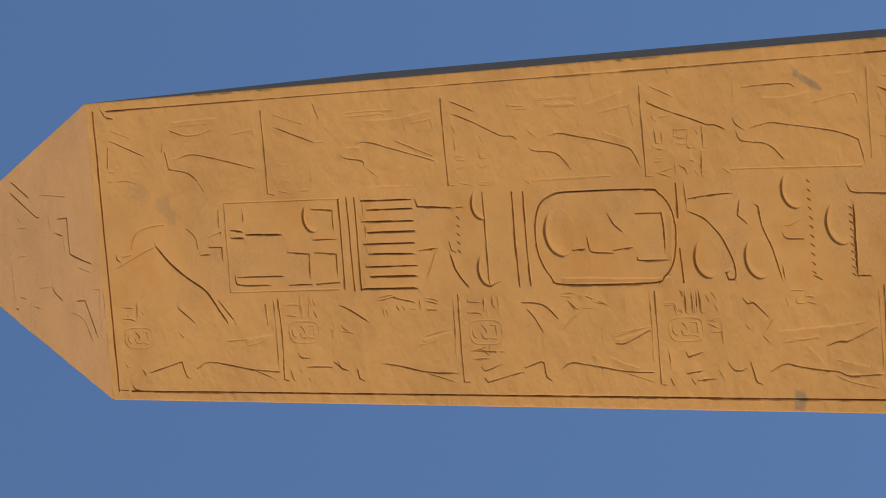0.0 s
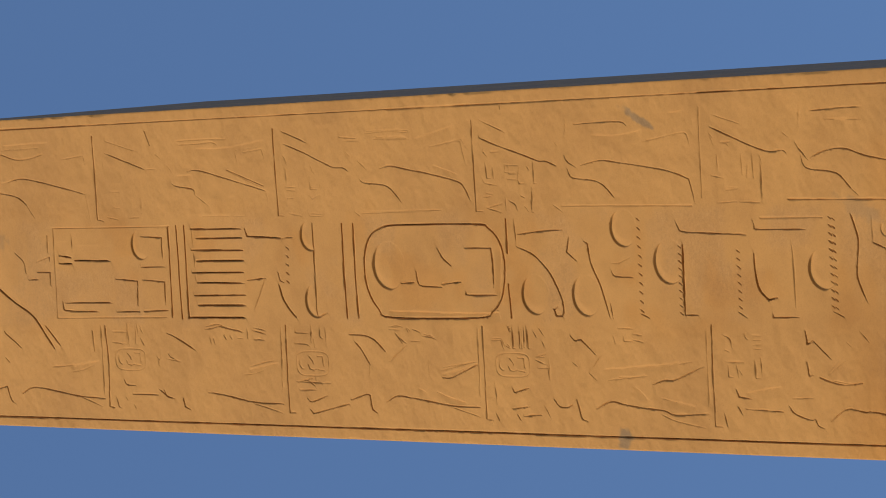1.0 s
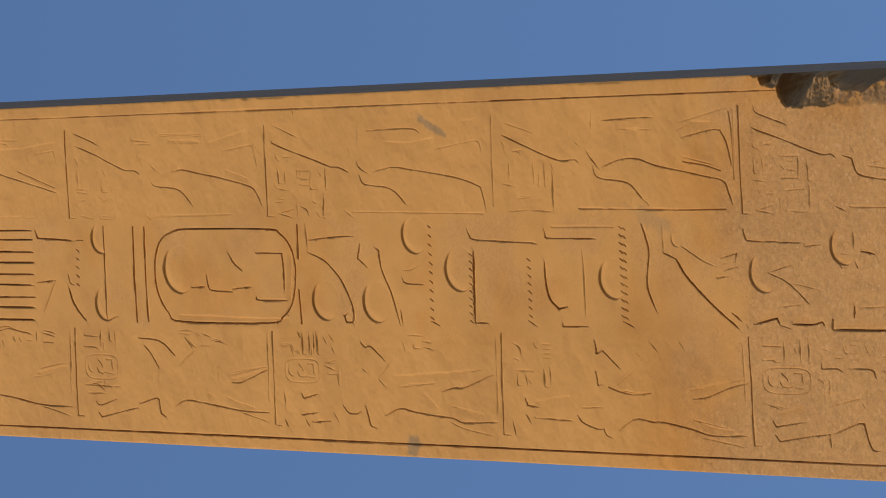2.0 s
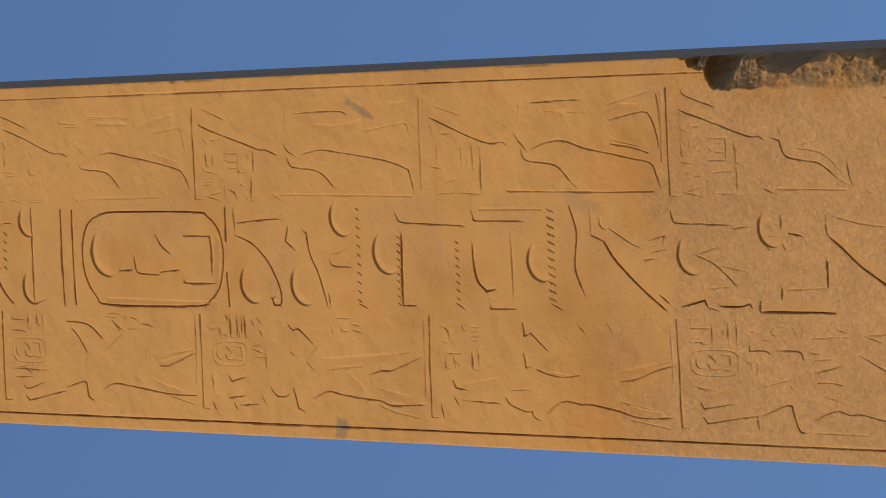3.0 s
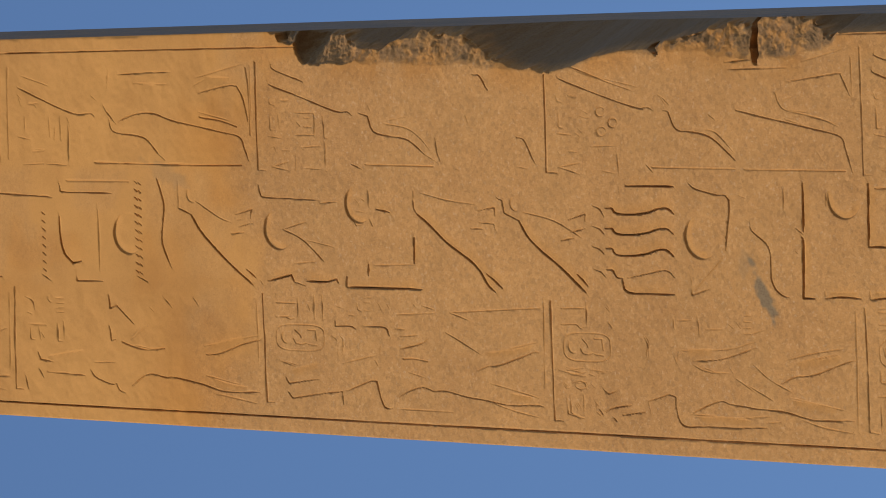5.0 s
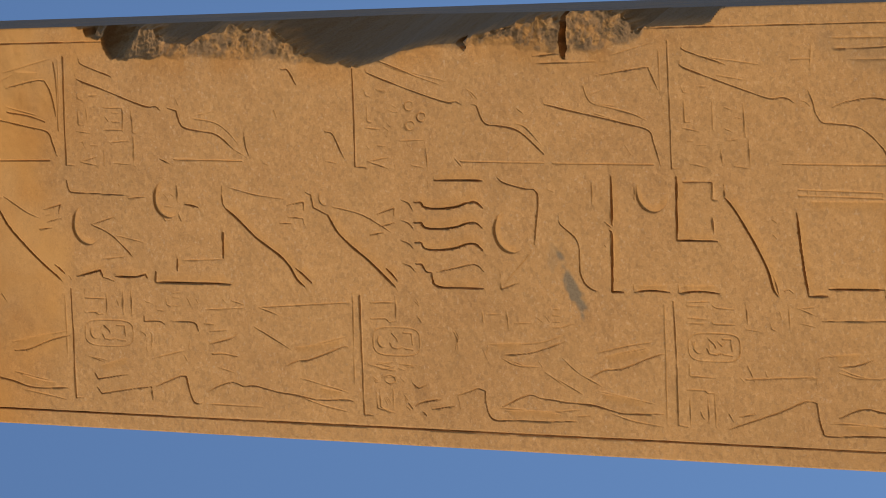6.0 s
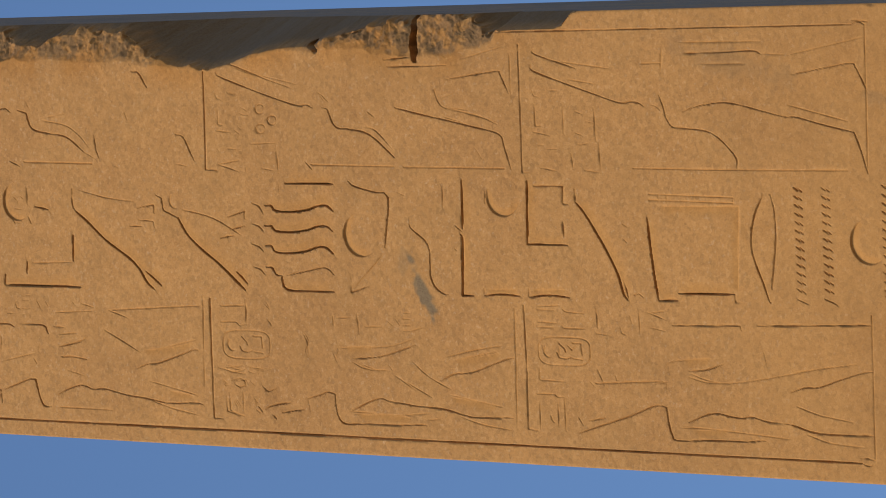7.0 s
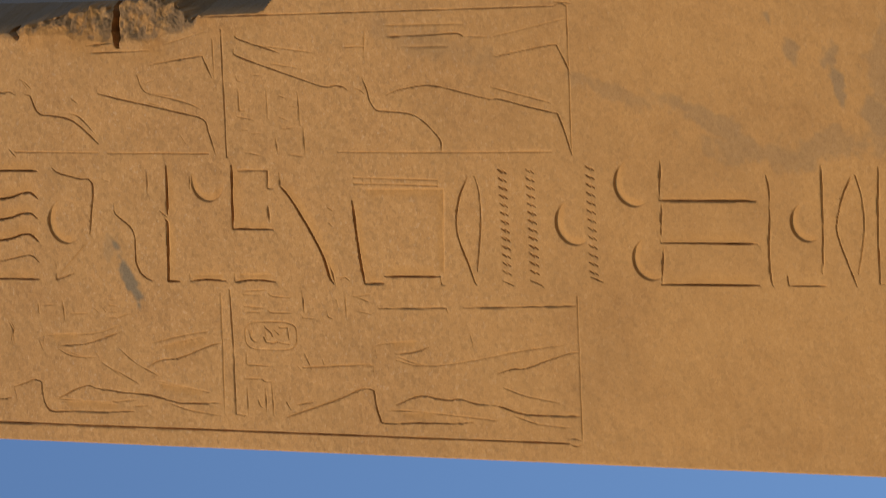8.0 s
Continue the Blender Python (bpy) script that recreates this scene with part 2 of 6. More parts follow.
def nearest(pts, X, Z):
    best = np.full(X.shape, 9.0)
    ox, oz, run = np.zeros_like(X), np.zeros_like(X), np.zeros_like(X)
    gone = 0.0
    for (ax, az), (bx, bz) in zip(pts, pts[1:]):
        dx, dz = bx - ax, bz - az
        t = np.clip(((X - ax) * dx + (Z - az) * dz) / max(dx * dx + dz * dz, 1e-9), 0, 1)
        px, pz = X - ax - t * dx, Z - az - t * dz
        d = np.hypot(px, pz)
        near = d < best
        best = np.where(near, d, best)
        ox, oz = np.where(near, px, ox), np.where(near, pz, oz)
        long = math.hypot(dx, dz)
        run = np.where(near, gone + t * long, run)
        gone += long
    return best, ox, oz, np.minimum(run, gone - run)


def bounds(pts):
    xs, zs = [p[0] for p in pts], [p[1] for p in pts]
    return min(xs), min(zs), max(xs), max(zs)


def carve(sheet, stroke):
    """Cut one stroke into the sheet."""
    kind, pts, d, reach = stroke
    if kind == "ticks":
        (x0, z0), (x1, z1) = pts
        for k in range(d):
            t = k / max(d - 1, 1)
            x, z = x0 + t * (x1 - x0), z0 + t * (z1 - z0)
            carve(sheet, ("groove", [(x + 0.006, z + 0.009), (x - 0.006, z - 0.010)], 0.0045, 0.0010))
        return
    if kind == "area":
        return
    if kind == "ring":
        (x0, z0), (x1, z1) = pts
        cx, cz, rx, rz = (x0 + x1) / 2, (z0 + z1) / 2, (x1 - x0) / 2, (z1 - z0) / 2
        loop = []
        for k in range(25):
            a = 2 * math.pi * k / 24
            c, s = math.cos(a), math.sin(a)
            loop.append((cx + rx * math.copysign(abs(c) ** 0.55, c), cz + rz * math.copysign(abs(s) ** 0.55, s)))
        carve(sheet, ("groove", loop, 0.0031 * d, 0.0005))
        def mark(deep_, *p): carve(sheet, ("groove", [(x0 + u * (x1 - x0), z1 - v * (z1 - z0)) for u, v in p], 0.8 * deep_ * d, 0.0006))
        carve(sheet, ("disc", [(cx, z1 - 0.20 * (z1 - z0))], 0.0070 * d, 0.24 * (x1 - x0)))
        mark(0.0052, (0.78, 0.40), (0.60, 0.50), (0.50, 0.52))
        mark(0.0052, (0.45, 0.36), (0.28, 0.40), (0.24, 0.52), (0.30, 0.62))
        mark(0.0040, (0.26, 0.66), (0.22, 0.84))
        mark(0.0045, (0.80, 0.66), (0.80, 0.82), (0.40, 0.84))
        return
    x0, z0, x1, z1 = bounds(pts)
    win = sheet.window(x0, z0, x1, z1, reach + 0.08)
    if win is None:
        return
    X, Z = sheet.X[win], sheet.Z[win]
    if kind in ("disc", "low_disc"):
        (cx, cz) = pts[0]
        r = np.hypot(X - cx, Z - cz)
        lean = Vector((-0.93, 0.36)) if kind == "low_disc" else OPEN_SIDE
        inside = reach - r
        m = ((X - cx) * lean.x + (Z - cz) * lean.y) / np.maximum(r, 1e-6)
        bowl = d * (0.06 + 0.94 * np.clip(1 - inside / (0.5 * reach), 0, 1) ** 1.6) * (0.10 + 0.90 * smooth(-0.25, 0.75, m))
        cut = bowl * smooth(-0.002, 0.004, inside)
    else:
        wob = 0.0020 * value_noise(X, Z, 0.05, 3)
        if z1 < 18.9 and 0.005 < d < 0.02:      # worn shallower on the rough stretch
            d *= 0.84
        elif kind == "groove" or z0 > 21:      # crisper on the polished stretch
            d *= 1.28
        dist, ox, oz, end = nearest(pts, X, Z)
        if kind == "lip":      # the lit side of a sunk body: stone rises to the face along the line
            m = (ox * OPEN_SIDE.x + oz * OPEN_SIDE.y) / np.maximum(dist, 1e-6)
            cut = d * smooth(-0.2, 0.3, m) * smooth(0.0, 0.006, dist) * np.clip(1 - dist / 0.06, 0, 1) ** 1.3 * smooth(0, 0.05, end)
        elif kind == "groove":
            cut = d * (1 - smooth(reach, reach + 0.0033, dist + wob * 0.5)) * (1 + 0.25 * value_noise(X, Z, 0.12, 5))
        else:
            m = (ox * OPEN_SIDE.x + oz * OPEN_SIDE.y) / np.maximum(dist, 1e-6)
            inner = 1 - smooth(-0.35, 0.25, m)
            taper = (0.45 + 0.55 * smooth(0, 0.05, end)) * (1 + 0.25 * value_noise(X, Z, 0.14, 4))
            slot = d * taper * (1 - smooth(reach * taper, reach * taper + 0.0028, dist + wob * 0.5))
            body = 0.17 * d * taper * inner * np.clip(1 - dist / (3 * d + 0.02), 0, 1) ** 1.4
            cut = np.maximum(slot, body)
    sheet.depth[win] = np.maximum(sheet.depth[win], cut)


def reach_of(strokes):
    """The points that bound a carving."""
    pts = []
    for kind, p, d, r in strokes:
        if kind in ("disc", "low_disc"):
            pts += [(p[0][0] + r * math.cos(a), p[0][1] + r * math.sin(a)) for a in (0, 0.8, 1.6, 2.4, 3.1, 3.9, 4.7, 5.5)]
        elif kind in ("ring", "area"):
            (x0, z0), (x1, z1) = p
            pts += [(x0, z0), (x1, z0), (x0, z1), (x1, z1)]
        else:
            pts += list(p)
    return pts


def hull(pts):
    pts = sorted(set(pts))
    def chain(seq):
        h = []
        for p in seq:
            while len(h) > 1 and (h[-1][0] - h[-2][0]) * (p[1] - h[-2][1]) - (h[-1][1] - h[-2][1]) * (p[0] - h[-2][0]) <= 0:
                h.pop()
            h.append(p)
        return h
    return chain(pts)[:-1] + chain(pts[::-1])[:-1]


def claim(sheet, strokes, number, pad=0.018, within=None):
    """Mark the cells inside the outline of a carving as its own."""
    pts = hull([(round(a, 4), round(b, 4)) for a, b in reach_of(strokes)])
    x0, z0, x1, z1 = bounds(pts)
    win = sheet.window(x0, z0, x1, z1, pad)
    if win is None:
        return
    X, Z = sheet.X[win], sheet.Z[win]
    inside = np.ones(X.shape, bool)
    for (ax, az), (bx, bz) in zip(pts, pts[1:] + pts[:1]):
        n = math.hypot(bx - ax, bz - az) or 1e-9
        inside &= ((bx - ax) * (Z - az) - (bz - az) * (X - ax)) / n > -pad
    if within:
        inside &= (X > within[0]) & (Z > within[1]) & (X < within[2]) & (Z < within[3])
    inside = inside[:-1, :-1]
    r, c = win
    part_ = sheet.owner[r.start:r.start + inside.shape[0], c.start:c.start + inside.shape[1]]
    part_[inside[:part_.shape[0], :part_.shape[1]]] = number


face = Sheet(np.linspace(Z_LOW, Z_CAP, ROWS + 1), lambda z: half(z))
CARVED = [("shaft_face", None, "")]      # name, number of the carving it belongs to, label


def sign(name, *strokes):
    """One picture sign of the middle column."""
    CARVED.append((name, 0, ""))
    for s in strokes:
        carve(face, s)
    claim(face, strokes, len(CARVED) - 1)


SCENE_DEPTH = {"god": (0.50, 0.46, 0.46, 0.68, 0.78, 0.92, 0.80, 0.70), "king": (0.80, 0.80, 0.80, 0.85, 0.90, 0.95, 0.90, 0.90)}      # the upper scenes are rubbed fainter
FRAME_DEPTH = (1.15, 1.1, 0.75, 0.75, 1.7, 1.4, 1.0, 1.0)      # the lines between scenes, top to bottom
SCENE_Z = (26.88, 25.216, 23.617, 21.957, 20.24, 18.512, 16.714, 14.936, 13.133)


def border(z):
    return 0.846 + (26.88 - z) * 0.0058


def scene_panel(who, k, *strokes):
    """One of the framed offering scenes beside the column, with its figure and its captions."""
    zt, zb = SCENE_Z[k - 1], SCENE_Z[k]
    x0, x1 = (0.30, border(zb)) if who == "god" else (-border(zb), -0.30)
    CARVED.append(("offering_scene", 0, "framed offering scene in shallow sunk relief"))
    scene_no = len(CARVED) - 1
    claim(face, [("area", [(x0, zb), (x1, zt)], 0, 0)], scene_no, 0.0)
    figure = [s for s in strokes if s[0] == "edge" and not (len(s[1]) == 2 and abs(s[1][0][1] - zb) < 0.07)]
    CARVED.append(("relief_figure", scene_no, ""))
    inset = (x0 + 0.03, zb + 0.03, x1 - 0.03, zt - 0.03)
    claim(face, figure, len(CARVED) - 1, 0.01, inset)
    for s in strokes:
        much = SCENE_DEPTH[who][k - 1]
        carve(face, (s[0], s[1], s[2] * (FRAME_DEPTH[k - 1] if s[0] == "groove" else much), s[3]))
        if s[0] in ("ring", "area"):
            CARVED.append(("name_ring" if s[0] == "ring" else "caption", scene_no, ""))
            claim(face, [s], len(CARVED) - 1, 0.008, inset)


# ---- carvings ----
sign("falcon_sign",
     edge(-0.023, 26.783, -0.050, 26.776, -0.065, 26.744),
     faint(-0.037, 26.728, -0.019, 26.611),
     faint(-0.101, 26.785, -0.037, 26.585, 0.024, 26.377),
     deep(0.024, 26.377, -0.073, 26.263, -0.156, 26.125, -0.205, 26.022, -0.257, 25.919, -0.352, 25.824, -0.443, 25.740),
     deep(-0.309, 25.812, -0.423, 25.682),
     hairline(0.015, 26.622, 0.099, 26.563, 0.140, 26.432, 0.150, 26.272),
     hairline(0.122, 26.053, 0.070, 25.978, 0.002, 25.961),
     hairline(0.221, 25.734, 0.121, 25.739),
     faint(0.067, 25.852, 0.097, 25.726, 0.047, 25.723),
     edge(-0.039, 25.940, -0.034, 25.846),
     edge(0.007, 25.850, 0.004, 25.730, -0.069, 25.731))
sign("palace_frame_sign",
     hairline(0.263, 25.673, 0.260, 24.586),
     hairline(-0.263, 25.684, -0.257, 24.664),
     hairline(0.263, 25.673, -0.263, 25.684),
     faint(0.218, 25.501, 0.126, 25.504),
     deep(0.102, 25.633, 0.089, 25.521),
     deep(0.055, 25.635, 0.053, 25.516),
     deep(0.072, 25.486, 0.068, 25.154),
     disc(0.159, 24.856, 0.088),
     edge(0.205, 24.849, 0.197, 24.663, 0.067, 24.667),
     edge(0.029, 24.865, 0.031, 24.647),
     edge(-0.038, 25.112, -0.051, 24.909, -0.192, 24.920),
     edge(-0.043, 24.860, -0.056, 24.660, -0.186, 24.664),
     edge(-0.164, 25.625, -0.204, 25.621, -0.221, 25.585, -0.226, 25.290),
     edge(-0.175, 25.600, -0.175, 25.160),
     edge(-0.228, 25.120, -0.225, 24.909),
     edge(-0.225, 24.867, -0.219, 24.648),
     groove(0.260, 24.597, -0.258, 24.607),
     groove(0.264, 24.524, -0.266, 24.521))
sign("palace_facade_sign",
     groove(0.262, 24.452, 0.004, 24.455, -0.267, 24.460),
     deep(0.242, 24.394, 0.239, 23.945),
     deep(0.189, 24.351, 0.188, 23.943),
     deep(0.123, 24.402, 0.118, 23.943),
     deep(0.060, 24.360, 0.061, 23.941),
     deep(-0.006, 24.405, -0.006, 23.951),
     deep(-0.062, 24.368, -0.067, 23.950),
     deep(-0.135, 24.399, -0.134, 23.945),
     deep(-0.191, 24.372, -0.191, 23.948),
     deep(-0.260, 24.459, -0.261, 23.959),
     faint(0.238, 24.384, 0.132, 24.385),
     faint(0.119, 24.377, 0.003, 24.379),
     faint(-0.010, 24.380, -0.055, 24.377))
sign("viper_sign",
     deep(0.241, 23.915, 0.196, 23.897, 0.183, 23.607),
     edge(0.182, 23.593, 0.186, 23.504))
sign("bread_sign",
     disc(0.195, 23.348, 0.087))
sign("quail_sign",
     edge(-0.051, 23.918, -0.039, 23.758),
     faint(-0.039, 23.758, -0.221, 23.873),
     edge(-0.006, 23.645, -0.054, 23.632, -0.064, 23.599),
     deep(-0.076, 23.645, -0.155, 23.617, -0.219, 23.563, -0.258, 23.515),
     ticks(0.128, 23.552, -0.061, 23.564, 5))
sign("bread_sign",
     disc(-0.166, 23.332, 0.097))
sign("reed_sign",
     edge(0.263, 23.324, -0.019, 23.330, -0.260, 23.336, -0.233, 23.240))
sign("stroke_sign",
     groove(0.256, 23.075, -0.024, 23.082, -0.261, 23.077))
sign("stroke_sign",
     groove(0.253, 22.981, -0.026, 22.987, -0.262, 22.982))
sign("cartouche",
     groove(0.231, 22.749, 0.243, 22.630, 0.240, 21.991, 0.216, 21.883, 0.145, 21.803, 0.039, 21.773, -0.081, 21.785, -0.170, 21.824, -0.229, 21.898, -0.261, 22.014, -0.260, 22.700, -0.215, 22.811, -0.105, 22.890, 0.034, 22.908, 0.142, 22.878, 0.202, 22.823, 0.231, 22.749),
     groove(0.263, 21.743, 0.083, 21.745),
     groove(-0.081, 21.754, -0.262, 21.747))
sign("sun_disc_sign",
     disc(0.024, 22.707, 0.132))
sign("seated_goddess_sign",
     edge(0.112, 22.303, 0.060, 22.265, 0.019, 22.202),
     edge(-0.006, 22.489, -0.067, 22.479, -0.089, 22.445, -0.095, 22.286),
     edge(-0.074, 22.609, -0.069, 22.512),
     edge(-0.080, 22.284, -0.068, 22.132))
sign("raised_arms_sign",
     edge(0.113, 22.085, 0.111, 21.875, 0.011, 21.866, -0.100, 21.872),
     edge(-0.123, 22.095, -0.139, 22.074, -0.140, 21.851))
sign("sedge_sign",
     faint(0.265, 21.679, 0.116, 21.671),
     edge(0.181, 21.656, 0.195, 21.488, 0.202, 21.313),
     edge(0.116, 21.671, 0.070, 21.543, -0.013, 21.441, -0.094, 21.383, -0.168, 21.346, -0.227, 21.338, -0.251, 21.353, -0.251, 21.397, -0.218, 21.411, -0.203, 21.384))
sign("bread_sign",
     disc(-0.138, 21.548, 0.107))
sign("bee_sign",
     edge(0.158, 21.265, 0.084, 21.289, 0.039, 21.220),
     edge(0.142, 21.155, 0.127, 21.126, 0.024, 21.109, -0.093, 21.047, -0.211, 21.006, -0.261, 20.989),
     edge(-0.182, 20.982, -0.264, 20.968),
     faint(0.024, 20.964, 0.024, 20.901, 0.053, 20.814),
     edge(-0.014, 20.959, -0.044, 20.932, -0.050, 20.802))
sign("bread_sign",
     disc(-0.144, 21.158, 0.109))
sign("bread_sign",
     disc(0.205, 20.851, 0.099))
sign("water_sign",
     ticks(0.248, 20.738, -0.225, 20.745, 11),
     edge(-0.239, 20.755, -0.262, 20.694))
sign("bread_sign",
     disc(0.028, 20.523, 0.116))
sign("arm_sign",
     edge(0.239, 20.464, 0.205, 20.446, 0.181, 20.415, 0.171, 20.224, 0.161, 19.961))
sign("comb_sign",
     deep(0.118, 20.421, -0.064, 20.428, -0.246, 20.431),
     deep(-0.246, 20.431, -0.246, 20.341),
     ticks(0.103, 20.443, -0.238, 20.455, 10))
sign("water_sign",
     ticks(0.078, 20.024, -0.207, 20.028, 8),
     edge(-0.230, 20.046, -0.259, 19.988))
sign("jar_sign",
     edge(0.235, 19.907, 0.197, 19.898, 0.186, 19.867, 0.183, 19.542),
     hairline(0.243, 19.854, 0.242, 19.420),
     deep(0.064, 19.913, -0.036, 19.909, -0.121, 19.884, -0.170, 19.828, -0.158, 19.768),
     faint(0.133, 19.645, -0.008, 19.637, -0.206, 19.641),
     edge(-0.221, 19.805, -0.258, 19.804, -0.257, 19.625))
sign("bread_sign",
     disc(-0.017, 19.433, 0.104))
sign("water_sign",
     ticks(0.238, 19.370, -0.205, 19.379, 12),
     ticks(0.232, 19.347, -0.211, 19.356, 12),
     edge(-0.228, 19.380, -0.255, 19.313))
sign("cloth_sign",
     edge(0.256, 19.225, 0.186, 19.200, 0.117, 19.183, 0.019, 19.198, -0.051, 19.204, -0.121, 19.179, -0.182, 19.145))
sign("vulture_sign",
     faint(0.269, 19.082, 0.116, 19.083),
     edge(0.111, 19.083, 0.082, 19.002),
     deep(0.082, 19.002, -0.001, 18.940, -0.093, 18.834, -0.175, 18.728, -0.257, 18.603),
     deep(-0.180, 18.646, -0.221, 18.582),
     faint_disc(0.179, 18.990, 0.039),
     faint(0.157, 18.984, 0.073, 18.821, 0.045, 18.729),
     edge(-0.010, 18.733, -0.002, 18.654),
     edge(0.086, 18.700, 0.111, 18.593, 0.067, 18.604),
     edge(0.026, 18.682, 0.045, 18.591),
     faint(0.059, 18.691, 0.064, 18.664))
sign("arm_sign",
     edge(0.228, 18.544, 0.184, 18.532, 0.170, 18.503, 0.165, 18.347, 0.160, 18.201, 0.157, 18.146),
     edge(0.144, 18.147, 0.152, 18.038),
     faint(0.220, 18.216, 0.193, 18.192))
sign("snake_sign",
     edge(-0.233, 18.553, -0.252, 18.536),
     deep(-0.236, 18.501, -0.204, 18.351, -0.231, 18.334),
     edge(-0.236, 18.335, -0.254, 18.262),
     deep(-0.232, 18.250, -0.234, 18.133, -0.219, 18.059, -0.235, 18.049))
sign("bread_sign",
     disc(0.015, 18.419, 0.099))
sign("hoe_sign",
     edge(0.054, 18.244, 0.015, 18.393),
     edge(0.015, 18.393, -0.033, 18.267, -0.133, 18.138),
     faint(-0.033, 18.249, -0.065, 18.068),
     faint(-0.149, 18.329, -0.136, 18.182))
sign("scarab_sign",
     disc(0.142, 17.897, 0.092),
     edge(0.063, 17.934, 0.039, 17.918, 0.042, 17.889),
     deep(0.118, 17.788, 0.105, 17.706),
     edge(0.207, 17.836, 0.126, 17.834),
     faint(0.239, 17.924, 0.228, 17.914),
     edge(0.072, 17.833, 0.040, 17.817),
     small(0.163, 17.921, 0.150, 17.904),
     small(0.169, 17.881, 0.155, 17.861),
     small(0.109, 17.917, 0.104, 17.871),
     small(0.147, 17.897, 0.126, 17.895))
sign("throne_sign",
     deep(-0.207, 17.990, -0.256, 17.993),
     deep(-0.256, 17.993, -0.258, 17.518),
     deep(-0.144, 17.849, -0.198, 17.852),
     deep(-0.015, 17.557, -0.135, 17.561),
     faint(-0.149, 17.821, -0.141, 17.565))
sign("vulture_sign",
     edge(0.205, 17.552, 0.130, 17.553, 0.098, 17.533),
     deep(0.098, 17.533, 0.045, 17.459, -0.035, 17.358, -0.113, 17.223, -0.165, 17.157, -0.231, 17.109, -0.262, 17.066),
     deep(-0.178, 17.116, -0.243, 17.023),
     faint(0.199, 17.510, 0.165, 17.347, 0.147, 17.174),
     edge(0.033, 17.205, 0.033, 17.135),
     edge(0.118, 17.155, 0.134, 17.057, 0.094, 17.053),
     edge(0.062, 17.151, 0.057, 17.062, 0.028, 17.053),
     faint(0.086, 17.157, 0.091, 17.115))
sign("vulture_sign",
     edge(0.179, 17.041, 0.166, 17.008, 0.108, 16.997, 0.074, 16.910),
     deep(0.074, 16.910, -0.005, 16.856, -0.070, 16.775, -0.134, 16.677, -0.211, 16.580, -0.255, 16.522),
     deep(-0.172, 16.571, -0.224, 16.510),
     faint_disc(0.153, 16.926, 0.037),
     edge(-0.016, 16.657, -0.003, 16.582),
     edge(0.080, 16.615, 0.109, 16.513, 0.076, 16.514),
     edge(0.023, 16.601, 0.042, 16.513),
     faint(0.113, 16.884, 0.075, 16.699, -0.003, 16.535))
sign("viper_sign",
     edge(0.146, 16.467, 0.133, 16.428, 0.102, 16.403),
     deep(0.136, 16.388, 0.136, 16.355, 0.113, 16.329, 0.108, 16.247, 0.118, 16.148, 0.137, 16.082, 0.137, 16.033, 0.114, 15.995))
sign("viper_sign",
     edge(0.052, 16.469, 0.040, 16.430, 0.019, 16.404),
     deep(0.043, 16.393, 0.043, 16.356, 0.020, 16.331, 0.015, 16.252, 0.026, 16.153, 0.044, 16.086, 0.044, 16.037, 0.022, 15.999))
sign("viper_sign",
     edge(-0.041, 16.470, -0.054, 16.431, -0.074, 16.406),
     deep(-0.048, 16.394, -0.048, 16.361, -0.076, 16.336, -0.081, 16.257, -0.070, 16.158, -0.051, 16.091, -0.053, 16.042, -0.079, 16.001))
sign("viper_sign",
     edge(-0.145, 16.469, -0.158, 16.427, -0.178, 16.404),
     deep(-0.147, 16.393, -0.149, 16.360, -0.180, 16.335, -0.185, 16.302),
     edge(-0.182, 16.275, -0.162, 16.162, -0.146, 16.080, -0.148, 16.037, -0.174, 16.000),
     deep(-0.187, 16.302, -0.234, 16.295, -0.251, 16.256, -0.252, 16.134, -0.253, 16.004))
sign("basket_sign",
     deep(0.237, 16.267, 0.239, 16.125, 0.237, 15.992),
     faint(0.237, 16.306, 0.193, 16.302))
sign("bread_sign",
     disc(0.010, 15.835, 0.102))
sign("sickle_sign",
     edge(0.252, 15.903, 0.227, 15.866, 0.201, 15.745, 0.201, 15.700, 0.161, 15.676, 0.028, 15.693, -0.048, 15.703),
     faint(0.199, 15.620, 0.189, 15.586),
     faint(-0.086, 15.721, -0.249, 15.906),
     edge(-0.183, 15.903, -0.254, 15.903, -0.222, 15.798))
sign("sceptre_sign",
     edge(0.080, 15.563, 0.042, 15.555, -0.013, 15.478, -0.059, 15.455, -0.122, 15.452, -0.172, 15.451, -0.223, 15.425, -0.250, 15.379, -0.250, 15.357),
     faint(0.245, 15.368, 0.131, 15.374))
sign("mast_sign",
     deep(0.257, 15.264, 0.044, 15.268),
     edge(0.056, 15.308, 0.031, 15.272),
     deep(0.018, 15.279, -0.019, 15.268, -0.256, 15.276, -0.255, 15.214),
     faint(-0.047, 15.310, -0.055, 15.301))
sign("sun_disc_sign",
     low_disc(0.190, 15.038, 0.092),
     edge(0.212, 15.135, 0.157, 15.138))
sign("slab_sign",
     edge(-0.219, 15.156, -0.254, 15.154),
     deep(-0.254, 15.154, -0.246, 15.067, -0.252, 14.960))
sign("slab_sign",
     edge(-0.216, 14.912, -0.256, 14.911),
     deep(-0.256, 14.911, -0.245, 14.806, -0.253, 14.694))
sign("house_sign",
     deep(0.257, 14.905, -0.022, 14.912),
     deep(-0.022, 14.912, -0.023, 14.696),
     edge(0.235, 14.870, 0.235, 14.714, 0.158, 14.715, 0.158, 14.688),
     edge(0.076, 14.716, 0.010, 14.713))
